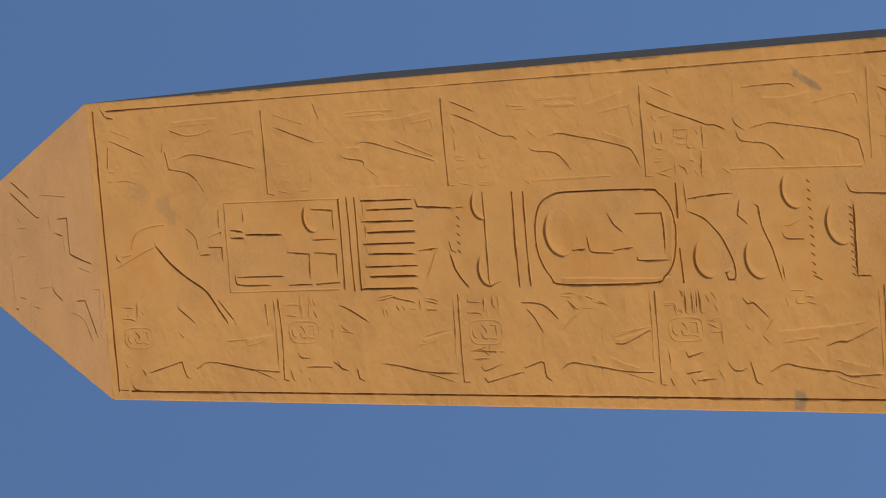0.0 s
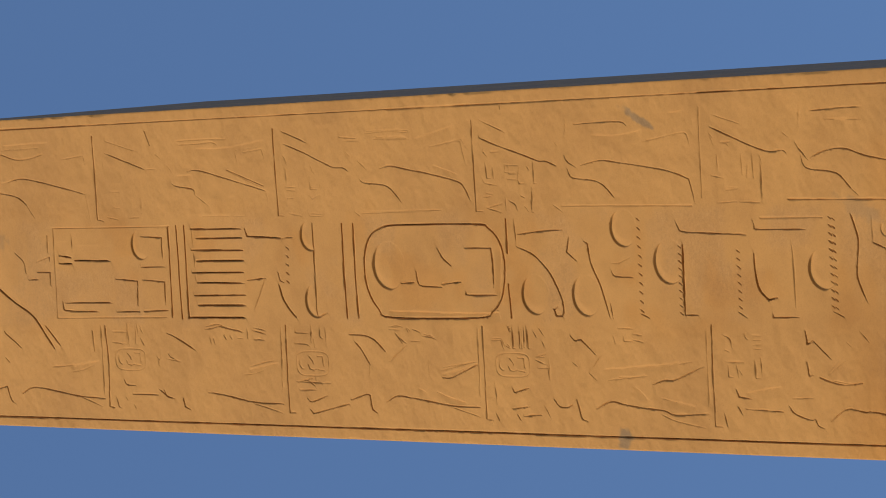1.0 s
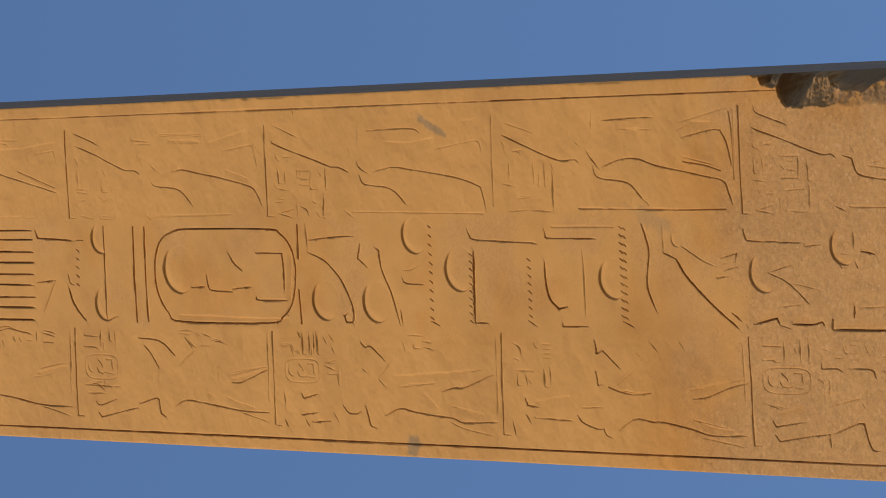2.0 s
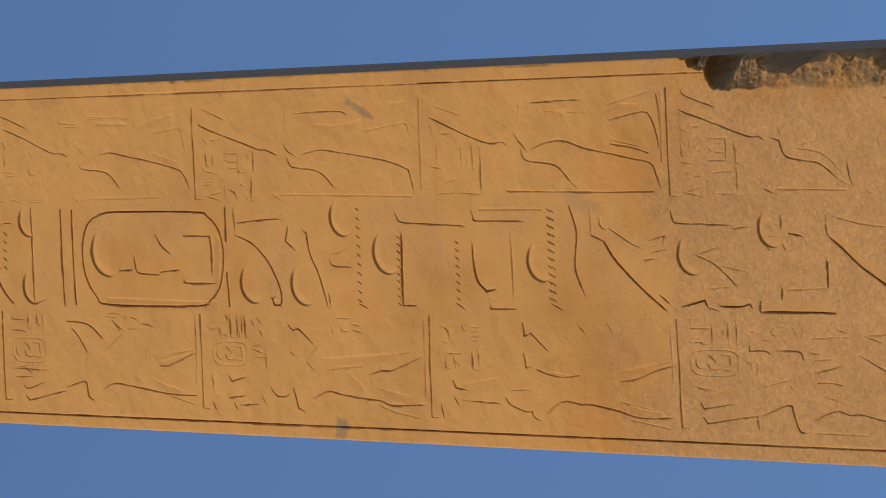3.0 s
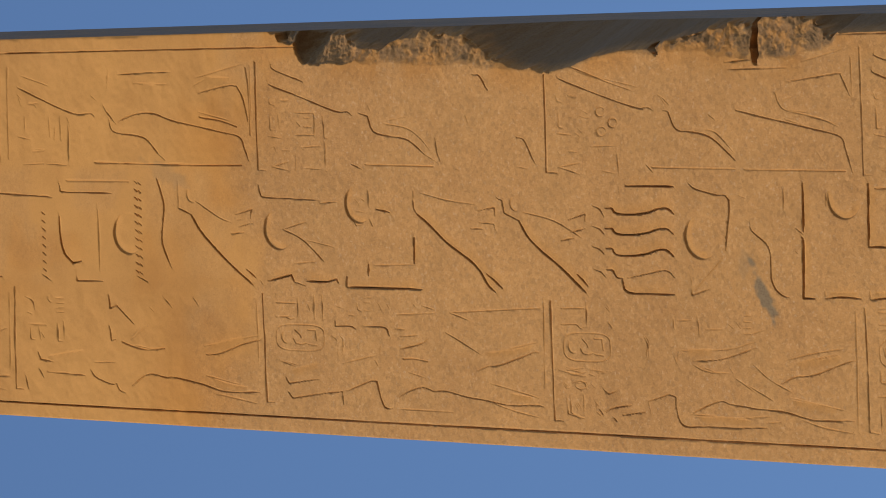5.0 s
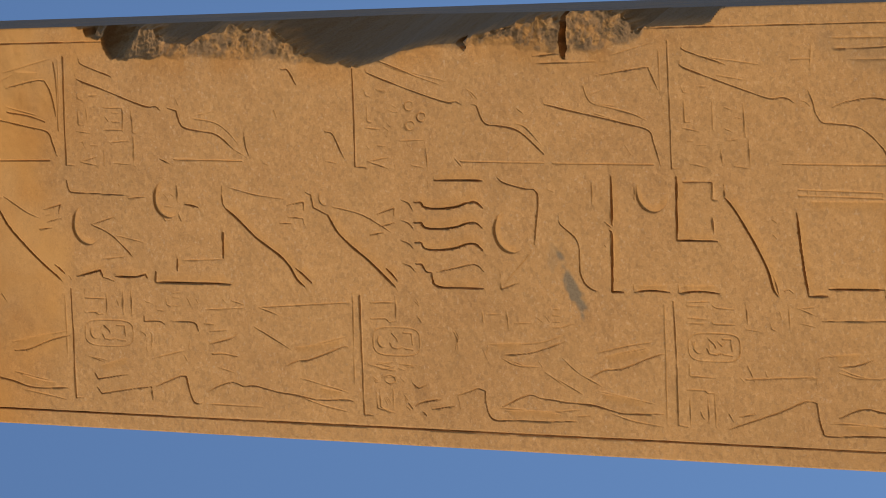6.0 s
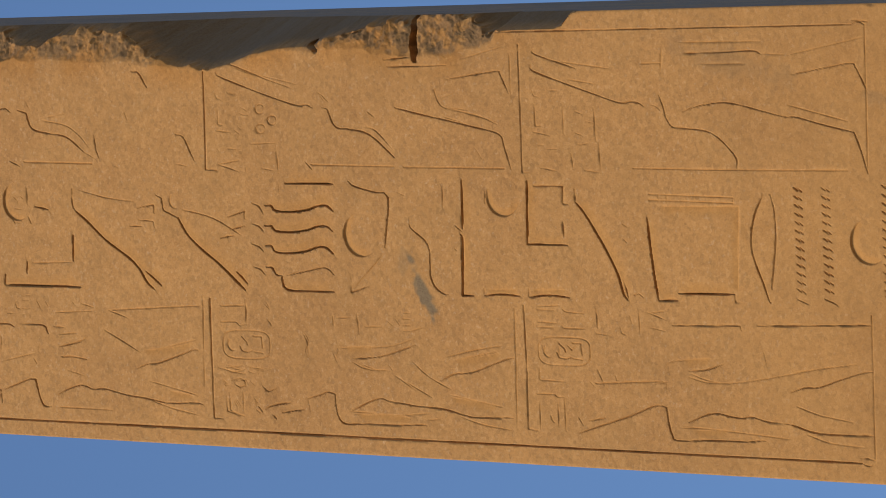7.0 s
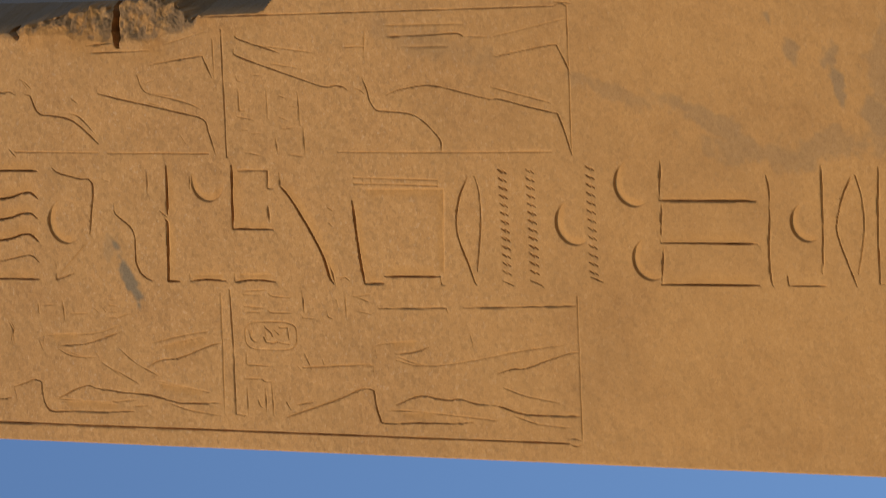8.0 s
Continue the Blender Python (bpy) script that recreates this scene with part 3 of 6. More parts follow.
sign("leg_sign",
     edge(0.223, 14.650, 0.166, 14.646),
     deep(0.166, 14.646, 0.093, 14.582, -0.054, 14.482, -0.145, 14.431, -0.230, 14.404, -0.255, 14.384),
     edge(-0.169, 14.402, -0.259, 14.375),
     edge(-0.237, 14.347, -0.229, 14.323, -0.243, 14.300),
     faint(0.075, 14.399, 0.061, 14.373),
     faint(0.006, 14.393, -0.008, 14.375))
sign("offering_stand_sign",
     deep(0.103, 14.267, -0.007, 14.256, -0.154, 14.237, -0.256, 14.217),
     deep(-0.256, 14.217, -0.254, 14.120),
     deep(-0.225, 14.113, -0.222, 13.823),
     edge(-0.222, 13.823, -0.256, 13.818, -0.255, 13.780),
     hairline(0.204, 14.255, 0.193, 13.818),
     hairline(0.179, 14.255, 0.169, 13.819),
     faint(0.205, 13.817, 0.149, 13.819),
     faint(0.202, 14.204, 0.170, 14.205),
     faint(0.200, 14.160, 0.168, 14.161))
sign("mouth_sign",
     line(0.206, 13.627, 0.134, 13.609, 0.026, 13.604, -0.095, 13.617, -0.196, 13.631),
     edge(0.206, 13.664, 0.121, 13.710, 0.012, 13.731, -0.072, 13.717, -0.168, 13.676, -0.247, 13.644, -0.252, 13.633))
sign("water_sign",
     ticks(0.231, 13.497, -0.201, 13.488, 13),
     ticks(0.227, 13.478, -0.205, 13.469, 13),
     edge(-0.237, 13.501, -0.258, 13.445))
sign("water_sign",
     ticks(0.232, 13.358, -0.198, 13.349, 13),
     ticks(0.228, 13.339, -0.203, 13.329, 13),
     edge(-0.234, 13.362, -0.257, 13.303))
sign("bread_sign",
     disc(0.013, 13.132, 0.098))
sign("water_sign",
     ticks(0.244, 13.057, -0.197, 13.054, 13),
     ticks(0.239, 13.038, -0.201, 13.035, 13),
     edge(-0.216, 13.061, -0.239, 13.000))
sign("bread_sign",
     disc(0.177, 12.832, 0.099))
sign("bread_sign",
     disc(-0.138, 12.760, 0.092))
sign("pool_sign",
     edge(0.271, 12.701, 0.106, 12.711),
     deep(0.106, 12.711, 0.104, 12.249))
sign("pool_sign",
     edge(0.087, 12.701, -0.071, 12.713),
     deep(-0.071, 12.713, -0.073, 12.248))
sign("pool_sign",
     edge(-0.095, 12.700, -0.166, 12.706, -0.246, 12.715),
     deep(-0.246, 12.715, -0.244, 12.244))
sign("stroke_sign",
     edge(0.211, 12.196, 0.141, 12.183, 0.002, 12.186, -0.115, 12.193, -0.220, 12.187, -0.248, 12.177))
sign("bread_sign",
     disc(0.018, 12.004, 0.083))
sign("slab_sign",
     edge(-0.207, 12.109, -0.245, 12.105),
     edge(-0.245, 12.105, -0.243, 11.929))
sign("stroke_sign",
     edge(0.245, 11.934, 0.072, 11.933, -0.194, 11.943))
sign("mouth_sign",
     line(0.210, 11.777, 0.118, 11.750, 0.003, 11.741, -0.089, 11.752, -0.193, 11.775),
     edge(0.199, 11.799, 0.118, 11.841, 0.003, 11.870, -0.067, 11.856, -0.147, 11.825, -0.244, 11.784))
sign("reed_sign",
     edge(0.244, 11.669, 0.003, 11.678, -0.234, 11.677, -0.233, 11.656))

scene_panel("god", 1,
     small(0.480, 26.771, 0.474, 26.703),
     small(0.423, 26.798, 0.424, 26.740),
     small(0.468, 26.515, 0.467, 26.470),
     small(0.541, 26.549, 0.516, 26.530),
     small(0.327, 26.572, 0.329, 26.503, 0.309, 26.512),
     hairline(0.626, 26.764, 0.504, 26.784),
     hairline(0.705, 26.128, 0.673, 25.994, 0.675, 25.855, 0.697, 25.731),
     lip(0.759, 26.119, 0.765, 25.841, 0.767, 25.649),
     hairline(0.588, 26.230, 0.631, 26.212),
     lip(0.538, 26.154, 0.549, 26.069, 0.561, 26.028),
     small(0.420, 26.712, 0.424, 26.625, 0.404, 26.514),
     line(0.790, 25.240, 0.307, 25.240),
     edge(0.307, 25.240, 0.299, 25.183),
     faint(0.731, 26.736, 0.672, 26.516),
     edge(0.667, 26.746, 0.563, 26.403),
     faint(0.764, 26.174, 0.664, 26.201),
     faint(0.728, 26.124, 0.737, 25.735),
     edge(0.587, 26.202, 0.478, 26.175, 0.452, 26.001, 0.403, 25.909),
     faint(0.403, 25.909, 0.317, 25.829),
     edge(0.536, 26.099, 0.558, 25.956, 0.544, 25.821, 0.502, 25.581, 0.458, 25.345),
     faint(0.451, 25.335, 0.302, 25.305),
     faint(0.663, 25.540, 0.682, 25.337, 0.616, 25.321),
     caption_area(0.306, 26.515, 0.493, 26.801))
scene_panel("god", 2,
     lip(0.699, 24.316, 0.698, 24.063, 0.716, 23.860, 0.737, 23.684),
     hairline(0.570, 24.032, 0.526, 23.888, 0.476, 23.722),
     faint(0.688, 23.954, 0.598, 23.937),
     hairline(0.806, 24.747, 0.724, 24.708),
     faint(0.673, 24.664, 0.649, 24.621),
     small(0.643, 25.157, 0.603, 25.157),
     small(0.468, 25.114, 0.465, 25.025),
     small(0.321, 25.148, 0.305, 25.044),
     small(0.315, 24.948, 0.316, 24.853),
     small(0.419, 24.822, 0.338, 24.829),
     small(0.378, 25.091, 0.370, 25.029),
     lip(0.548, 24.507, 0.555, 24.337),
     line(0.791, 23.612, 0.309, 23.609),
     edge(0.309, 23.609, 0.307, 23.560),
     faint(0.760, 25.122, 0.695, 24.841),
     edge(0.689, 25.130, 0.590, 24.775),
     faint(0.590, 24.775, 0.588, 24.671),
     faint(0.608, 24.566, 0.559, 24.520),
     edge(0.504, 24.537, 0.487, 24.492, 0.469, 24.352, 0.436, 24.330),
     faint(0.436, 24.330, 0.377, 24.220),
     edge(0.569, 24.391, 0.573, 24.289, 0.517, 24.019, 0.448, 23.704),
     faint(0.448, 23.704, 0.378, 23.687),
     faint(0.675, 23.986, 0.697, 23.726),
     faint(0.744, 24.474, 0.747, 24.219, 0.745, 24.018),
     caption_area(0.318, 24.875, 0.481, 25.190),
     faint(0.723, 24.483, 0.724, 24.304, 0.729, 24.151, 0.711, 24.093),
     faint(0.664, 23.909, 0.681, 23.719, 0.610, 23.693),
     faint(0.562, 24.022, 0.469, 23.735),
     faint(0.315, 24.356, 0.311, 23.879))
scene_panel("god", 3,
     lip(0.705, 22.450, 0.738, 22.285, 0.778, 22.085),
     hairline(0.720, 22.736, 0.713, 22.495),
     lip(0.569, 22.309, 0.534, 22.177, 0.499, 22.069),
     hairline(0.730, 23.046, 0.721, 22.915),
     faint(0.648, 23.006, 0.619, 22.995),
     line(0.791, 21.962, 0.309, 21.969),
     edge(0.309, 21.969, 0.307, 21.915),
     edge(0.774, 23.536, 0.709, 23.335),
     edge(0.705, 23.529, 0.647, 23.341, 0.571, 23.134, 0.563, 23.039, 0.543, 22.994),
     faint(0.652, 23.006, 0.623, 22.971),
     edge(0.495, 22.895, 0.476, 22.859, 0.454, 22.675, 0.366, 22.568),
     edge(0.553, 22.725, 0.564, 22.640, 0.542, 22.503, 0.514, 22.322, 0.474, 22.122, 0.442, 22.057, 0.366, 22.011),
     faint(0.758, 22.830, 0.756, 22.504, 0.740, 22.459),
     faint(0.726, 22.763, 0.719, 22.485),
     faint(0.660, 22.307, 0.696, 22.054, 0.647, 22.014),
     faint(0.597, 22.908, 0.549, 22.838),
     faint(0.318, 22.853, 0.322, 22.251),
     caption_area(0.310, 23.170, 0.607, 23.531),
     small(0.636, 23.537, 0.604, 23.506),
     small(0.564, 23.520, 0.485, 23.519),
     small(0.467, 23.531, 0.462, 23.434),
     small(0.499, 23.416, 0.455, 23.411),
     small(0.491, 23.320, 0.459, 23.314, 0.459, 23.275),
     small(0.495, 23.228, 0.458, 23.227),
     small(0.575, 23.301, 0.543, 23.290),
     small(0.401, 23.523, 0.406, 23.464),
     small(0.419, 23.342, 0.397, 23.311, 0.418, 23.246),
     small(0.319, 23.513, 0.302, 23.403),
     small(0.316, 23.329, 0.311, 23.209),
     small(0.320, 22.956, 0.295, 22.912),
     small(0.637, 23.533, 0.589, 23.509),
     small(0.449, 23.527, 0.444, 23.454),
     small(0.481, 23.319, 0.450, 23.318, 0.449, 23.265),
     small(0.473, 23.233, 0.448, 23.232),
     small(0.552, 23.286, 0.530, 23.274),
     small(0.319, 23.348, 0.303, 23.341, 0.301, 23.221),
     faint(0.746, 22.834, 0.752, 22.646, 0.743, 22.462),
     faint(0.714, 22.791, 0.707, 22.466),
     faint(0.662, 22.288, 0.686, 22.090, 0.679, 22.059, 0.563, 22.028),
     faint(0.709, 23.028, 0.708, 22.886),
     faint(0.310, 22.910, 0.320, 22.237))
scene_panel("god", 4,
     hairline(0.878, 21.734, 0.848, 21.728),
     small(0.477, 21.904, 0.462, 21.897),
     small(0.539, 21.610, 0.458, 21.631),
     small(0.548, 21.654, 0.549, 21.720, 0.511, 21.723, 0.509, 21.644),
     small(0.538, 21.545, 0.517, 21.538),
     lip(0.694, 21.055, 0.689, 20.843, 0.714, 20.652),
     lip(0.789, 20.479, 0.805, 20.334),
     small(0.402, 21.875, 0.398, 21.831),
     hairline(0.811, 20.239, 0.568, 20.251, 0.353, 20.257),
     faint(0.792, 21.898, 0.722, 21.704),
     edge(0.712, 21.905, 0.693, 21.893, 0.649, 21.755, 0.601, 21.583, 0.566, 21.463, 0.562, 21.403, 0.537, 21.327),
     faint(0.661, 21.324, 0.640, 21.305),
     edge(0.592, 21.257, 0.556, 21.239, 0.526, 21.177),
     edge(0.521, 21.242, 0.482, 21.224, 0.467, 21.182, 0.447, 21.013, 0.366, 20.901),
     edge(0.534, 21.142, 0.545, 21.089, 0.558, 20.982, 0.544, 20.856, 0.523, 20.689, 0.491, 20.484, 0.449, 20.343, 0.397, 20.327, 0.324, 20.309),
     edge(0.749, 21.166, 0.756, 20.964, 0.753, 20.816, 0.734, 20.776),
     faint(0.777, 21.232, 0.680, 21.245),
     faint(0.648, 20.658, 0.685, 20.385, 0.676, 20.336, 0.612, 20.317),
     faint(0.333, 21.367, 0.300, 21.305),
     hairline(0.327, 21.302, 0.322, 20.875, 0.313, 20.334),
     caption_area(0.295, 21.499, 0.623, 21.906),
     small(0.648, 21.875, 0.621, 21.882, 0.600, 21.857),
     small(0.620, 21.824, 0.622, 21.757),
     small(0.567, 21.874, 0.483, 21.868, 0.482, 21.841),
     small(0.542, 21.818, 0.482, 21.815),
     small(0.456, 21.888, 0.443, 21.796),
     small(0.564, 21.696, 0.504, 21.693, 0.503, 21.636),
     small(0.548, 21.667, 0.548, 21.623),
     small(0.488, 21.628, 0.449, 21.618, 0.449, 21.575),
     small(0.474, 21.704, 0.470, 21.639),
     small(0.538, 21.553, 0.519, 21.533),
     small(0.561, 21.499, 0.448, 21.505, 0.447, 21.478),
     small(0.381, 21.900, 0.387, 21.846),
     small(0.324, 21.882, 0.347, 21.760),
     small(0.324, 21.882, 0.299, 21.773),
     small(0.379, 21.735, 0.310, 21.733),
     small(0.361, 21.706, 0.339, 21.659, 0.309, 21.644),
     small(0.384, 21.611, 0.374, 21.581),
     small(0.330, 21.585, 0.300, 21.557),
     small(0.427, 21.519, 0.299, 21.535, 0.299, 21.518))
scene_panel("god", 5,
     hairline(0.558, 18.915, 0.542, 18.784, 0.512, 18.674),
     hairline(0.798, 18.603, 0.675, 18.587, 0.470, 18.584),
     faint(0.628, 20.104, 0.624, 20.056, 0.610, 20.041),
     small(0.675, 20.173, 0.652, 20.150),
     small(0.399, 20.062, 0.398, 19.994),
     lip(0.759, 18.880, 0.754, 18.692),
     lip(0.730, 19.323, 0.721, 19.188),
     small(0.560, 19.828, 0.517, 19.812),
     small(0.511, 19.912, 0.448, 19.925),
     line(0.824, 18.538, 0.537, 18.542, 0.302, 18.542),
     edge(0.302, 18.542, 0.301, 18.493),
     faint(0.811, 18.576, 0.538, 18.575),
     faint(0.772, 20.153, 0.719, 19.955),
     edge(0.710, 20.170, 0.655, 20.021, 0.579, 19.787, 0.580, 19.668, 0.565, 19.637),
     edge(0.618, 19.574, 0.583, 19.549, 0.526, 19.487),
     edge(0.549, 19.536, 0.504, 19.524, 0.481, 19.479, 0.459, 19.306, 0.382, 19.208),
     faint(0.382, 19.208, 0.348, 19.160),
     edge(0.540, 19.474, 0.574, 19.355, 0.578, 19.238, 0.542, 19.107, 0.517, 18.956, 0.487, 18.788, 0.462, 18.659, 0.402, 18.627, 0.346, 18.601),
     faint(0.802, 19.531, 0.696, 19.548),
     edge(0.770, 19.467, 0.779, 19.261, 0.781, 19.107),
     faint(0.728, 19.362, 0.720, 19.111),
     faint(0.752, 18.937, 0.796, 18.727, 0.818, 18.620),
     edge(0.677, 18.924, 0.711, 18.733, 0.709, 18.666, 0.648, 18.626, 0.538, 18.597),
     hairline(0.334, 19.648, 0.323, 18.914),
     hairline(0.323, 18.914, 0.325, 18.651),
     caption_area(0.307, 19.819, 0.563, 20.185),
     small(0.658, 20.166, 0.623, 20.153),
     small(0.628, 20.104, 0.632, 20.023),
     small(0.566, 20.129, 0.480, 20.132),
     small(0.463, 20.179, 0.448, 20.091),
     small(0.388, 20.083, 0.392, 20.002),
     small(0.563, 19.956, 0.463, 19.956),
     small(0.561, 19.876, 0.447, 19.877),
     small(0.532, 19.822, 0.319, 19.828),
     small(0.327, 19.988, 0.322, 19.848),
     small(0.323, 20.150, 0.330, 20.008),
     faint(0.586, 18.932, 0.540, 18.709),
     faint(0.670, 19.660, 0.647, 19.623),
     faint(0.711, 18.960, 0.742, 18.881))
scene_panel("god", 6,
     line(0.749, 16.730, 0.299, 16.734),
     edge(0.299, 16.734, 0.296, 16.670),
     edge(0.815, 18.438, 0.785, 18.414, 0.728, 18.233),
     edge(0.734, 18.461, 0.709, 18.437, 0.663, 18.281, 0.585, 18.030, 0.584, 17.958, 0.565, 17.923),
     edge(0.575, 17.876, 0.561, 17.823, 0.502, 17.801, 0.478, 17.767, 0.464, 17.679, 0.447, 17.574, 0.380, 17.472),
     faint(0.539, 17.703, 0.549, 17.649),
     faint(0.618, 17.823, 0.569, 17.797),
     edge(0.459, 17.404, 0.393, 17.394, 0.348, 17.376),
     edge(0.753, 17.162, 0.747, 17.121, 0.680, 17.073),
     edge(0.461, 16.908, 0.448, 16.864, 0.377, 16.824, 0.338, 16.799),
     faint(0.380, 17.472, 0.340, 17.386),
     edge(0.333, 17.937, 0.309, 17.873),
     hairline(0.330, 17.847, 0.324, 17.422),
     caption_area(0.302, 18.066, 0.628, 18.459),
     small(0.649, 18.455, 0.622, 18.449, 0.616, 18.420),
     small(0.637, 18.382, 0.639, 18.330),
     small(0.583, 18.452, 0.499, 18.453, 0.496, 18.424),
     small(0.575, 18.400, 0.506, 18.393),
     small(0.466, 18.466, 0.455, 18.378),
     small(0.574, 18.316, 0.539, 18.314),
     small(0.579, 18.293, 0.575, 18.165, 0.464, 18.168),
     small(0.533, 18.278, 0.514, 18.260),
     small(0.554, 18.232, 0.554, 18.196),
     small(0.511, 18.235, 0.510, 18.187),
     small(0.473, 18.300, 0.472, 18.164),
     small(0.564, 18.111, 0.458, 18.103, 0.455, 18.081),
     small(0.411, 18.451, 0.417, 18.432, 0.392, 18.422),
     small(0.397, 18.381, 0.397, 18.334),
     small(0.410, 18.267, 0.420, 18.131),
     small(0.418, 18.266, 0.402, 18.241),
     small(0.318, 18.449, 0.345, 18.337),
     small(0.318, 18.449, 0.299, 18.339),
     small(0.370, 18.291, 0.302, 18.295),
     small(0.312, 18.236, 0.307, 18.127),
     small(0.437, 18.101, 0.301, 18.105, 0.298, 18.091),
     small(0.561, 17.213, 0.530, 17.200),
     faint(0.525, 17.722, 0.504, 17.582, 0.456, 17.496, 0.397, 17.436),
     faint(0.551, 17.632, 0.559, 17.590),
     small(0.325, 16.915, 0.315, 16.847),
     small(0.316, 17.293, 0.308, 17.266))
scene_panel("god", 7,
     line(0.858, 14.932, 0.531, 14.929, 0.294, 14.928),
     edge(0.294, 14.928, 0.294, 14.888),
     faint(0.854, 14.979, 0.606, 14.978),
     edge(0.785, 16.577, 0.715, 16.358),
     edge(0.747, 16.653, 0.726, 16.631, 0.672, 16.466, 0.597, 16.205, 0.597, 16.133, 0.583, 16.098),
     faint(0.647, 16.055, 0.611, 16.025),
     edge(0.585, 16.042, 0.578, 16.010, 0.513, 15.981, 0.490, 15.950, 0.487, 15.901, 0.461, 15.774, 0.359, 15.635),
     edge(0.563, 15.778, 0.542, 15.747),
     faint(0.494, 15.804, 0.494, 15.762),
     edge(0.582, 15.624, 0.555, 15.498, 0.526, 15.342, 0.495, 15.187, 0.464, 15.049, 0.407, 15.021, 0.307, 14.986),
     faint(0.584, 15.339, 0.519, 15.062),
     edge(0.797, 15.677, 0.808, 15.533),
     edge(0.764, 15.662, 0.770, 15.330),
     faint(0.796, 15.251, 0.854, 15.000),
     edge(0.707, 15.333, 0.741, 15.067, 0.736, 15.037, 0.643, 14.989),
     edge(0.335, 16.143, 0.301, 16.106),
     hairline(0.324, 16.111, 0.318, 15.637),
     hairline(0.316, 15.583, 0.312, 15.026),
     caption_area(0.284, 16.278, 0.654, 16.668),
     small(0.654, 16.661, 0.628, 16.659, 0.619, 16.626),
     small(0.648, 16.584, 0.645, 16.541),
     small(0.583, 16.652, 0.508, 16.652, 0.505, 16.626),
     small(0.479, 16.667, 0.471, 16.577),
     small(0.561, 16.529, 0.551, 16.499, 0.551, 16.473),
     faint_disc(0.573, 16.411, 0.021),
     faint_disc(0.485, 16.409, 0.023),
     faint_disc(0.524, 16.338, 0.021),
     small(0.478, 16.550, 0.465, 16.527, 0.439, 16.539),
     small(0.418, 16.463, 0.423, 16.313),
     small(0.413, 16.420, 0.392, 16.414),
     small(0.412, 16.314, 0.283, 16.304),
     small(0.393, 16.659, 0.383, 16.649),
     small(0.396, 16.598, 0.393, 16.548),
     small(0.323, 16.659, 0.343, 16.534),
     small(0.323, 16.659, 0.291, 16.536),
     small(0.307, 16.402, 0.296, 16.330),
     small(0.309, 16.492, 0.284, 16.493),
     faint(0.772, 16.561, 0.669, 16.202),
     faint(0.756, 16.512, 0.690, 16.184),
     faint(0.622, 15.369, 0.646, 15.289),
     faint(0.584, 15.355, 0.570, 15.215),
     small(0.578, 16.376, 0.563, 16.384, 0.557, 16.404, 0.563, 16.422, 0.578, 16.429, 0.593, 16.421, 0.599, 16.402, 0.593, 16.383, 0.578, 16.376),
     small(0.526, 16.306, 0.512, 16.314, 0.506, 16.333, 0.512, 16.352, 0.526, 16.358, 0.541, 16.350, 0.547, 16.331, 0.541, 16.313, 0.526, 16.306),
     small(0.488, 16.373, 0.473, 16.382, 0.467, 16.401, 0.473, 16.419, 0.488, 16.427, 0.502, 16.418, 0.508, 16.399, 0.502, 16.380, 0.488, 16.373),
     faint(0.684, 15.377, 0.659, 15.400, 0.608, 15.380, 0.578, 15.334, 0.550, 15.179, 0.508, 15.056),
     faint(0.493, 15.782, 0.477, 15.735, 0.394, 15.642),
     faint(0.654, 16.067, 0.641, 16.042, 0.610, 16.004),
     small(0.657, 16.670, 0.633, 16.657, 0.625, 16.634),
     small(0.654, 16.593, 0.651, 16.543),
     small(0.586, 16.515, 0.565, 16.466),
     small(0.503, 16.536, 0.475, 16.510),
     faint(0.368, 15.820, 0.419, 15.753),
     faint(0.402, 15.184, 0.357, 15.149),
     faint(0.546, 15.367, 0.503, 15.212))
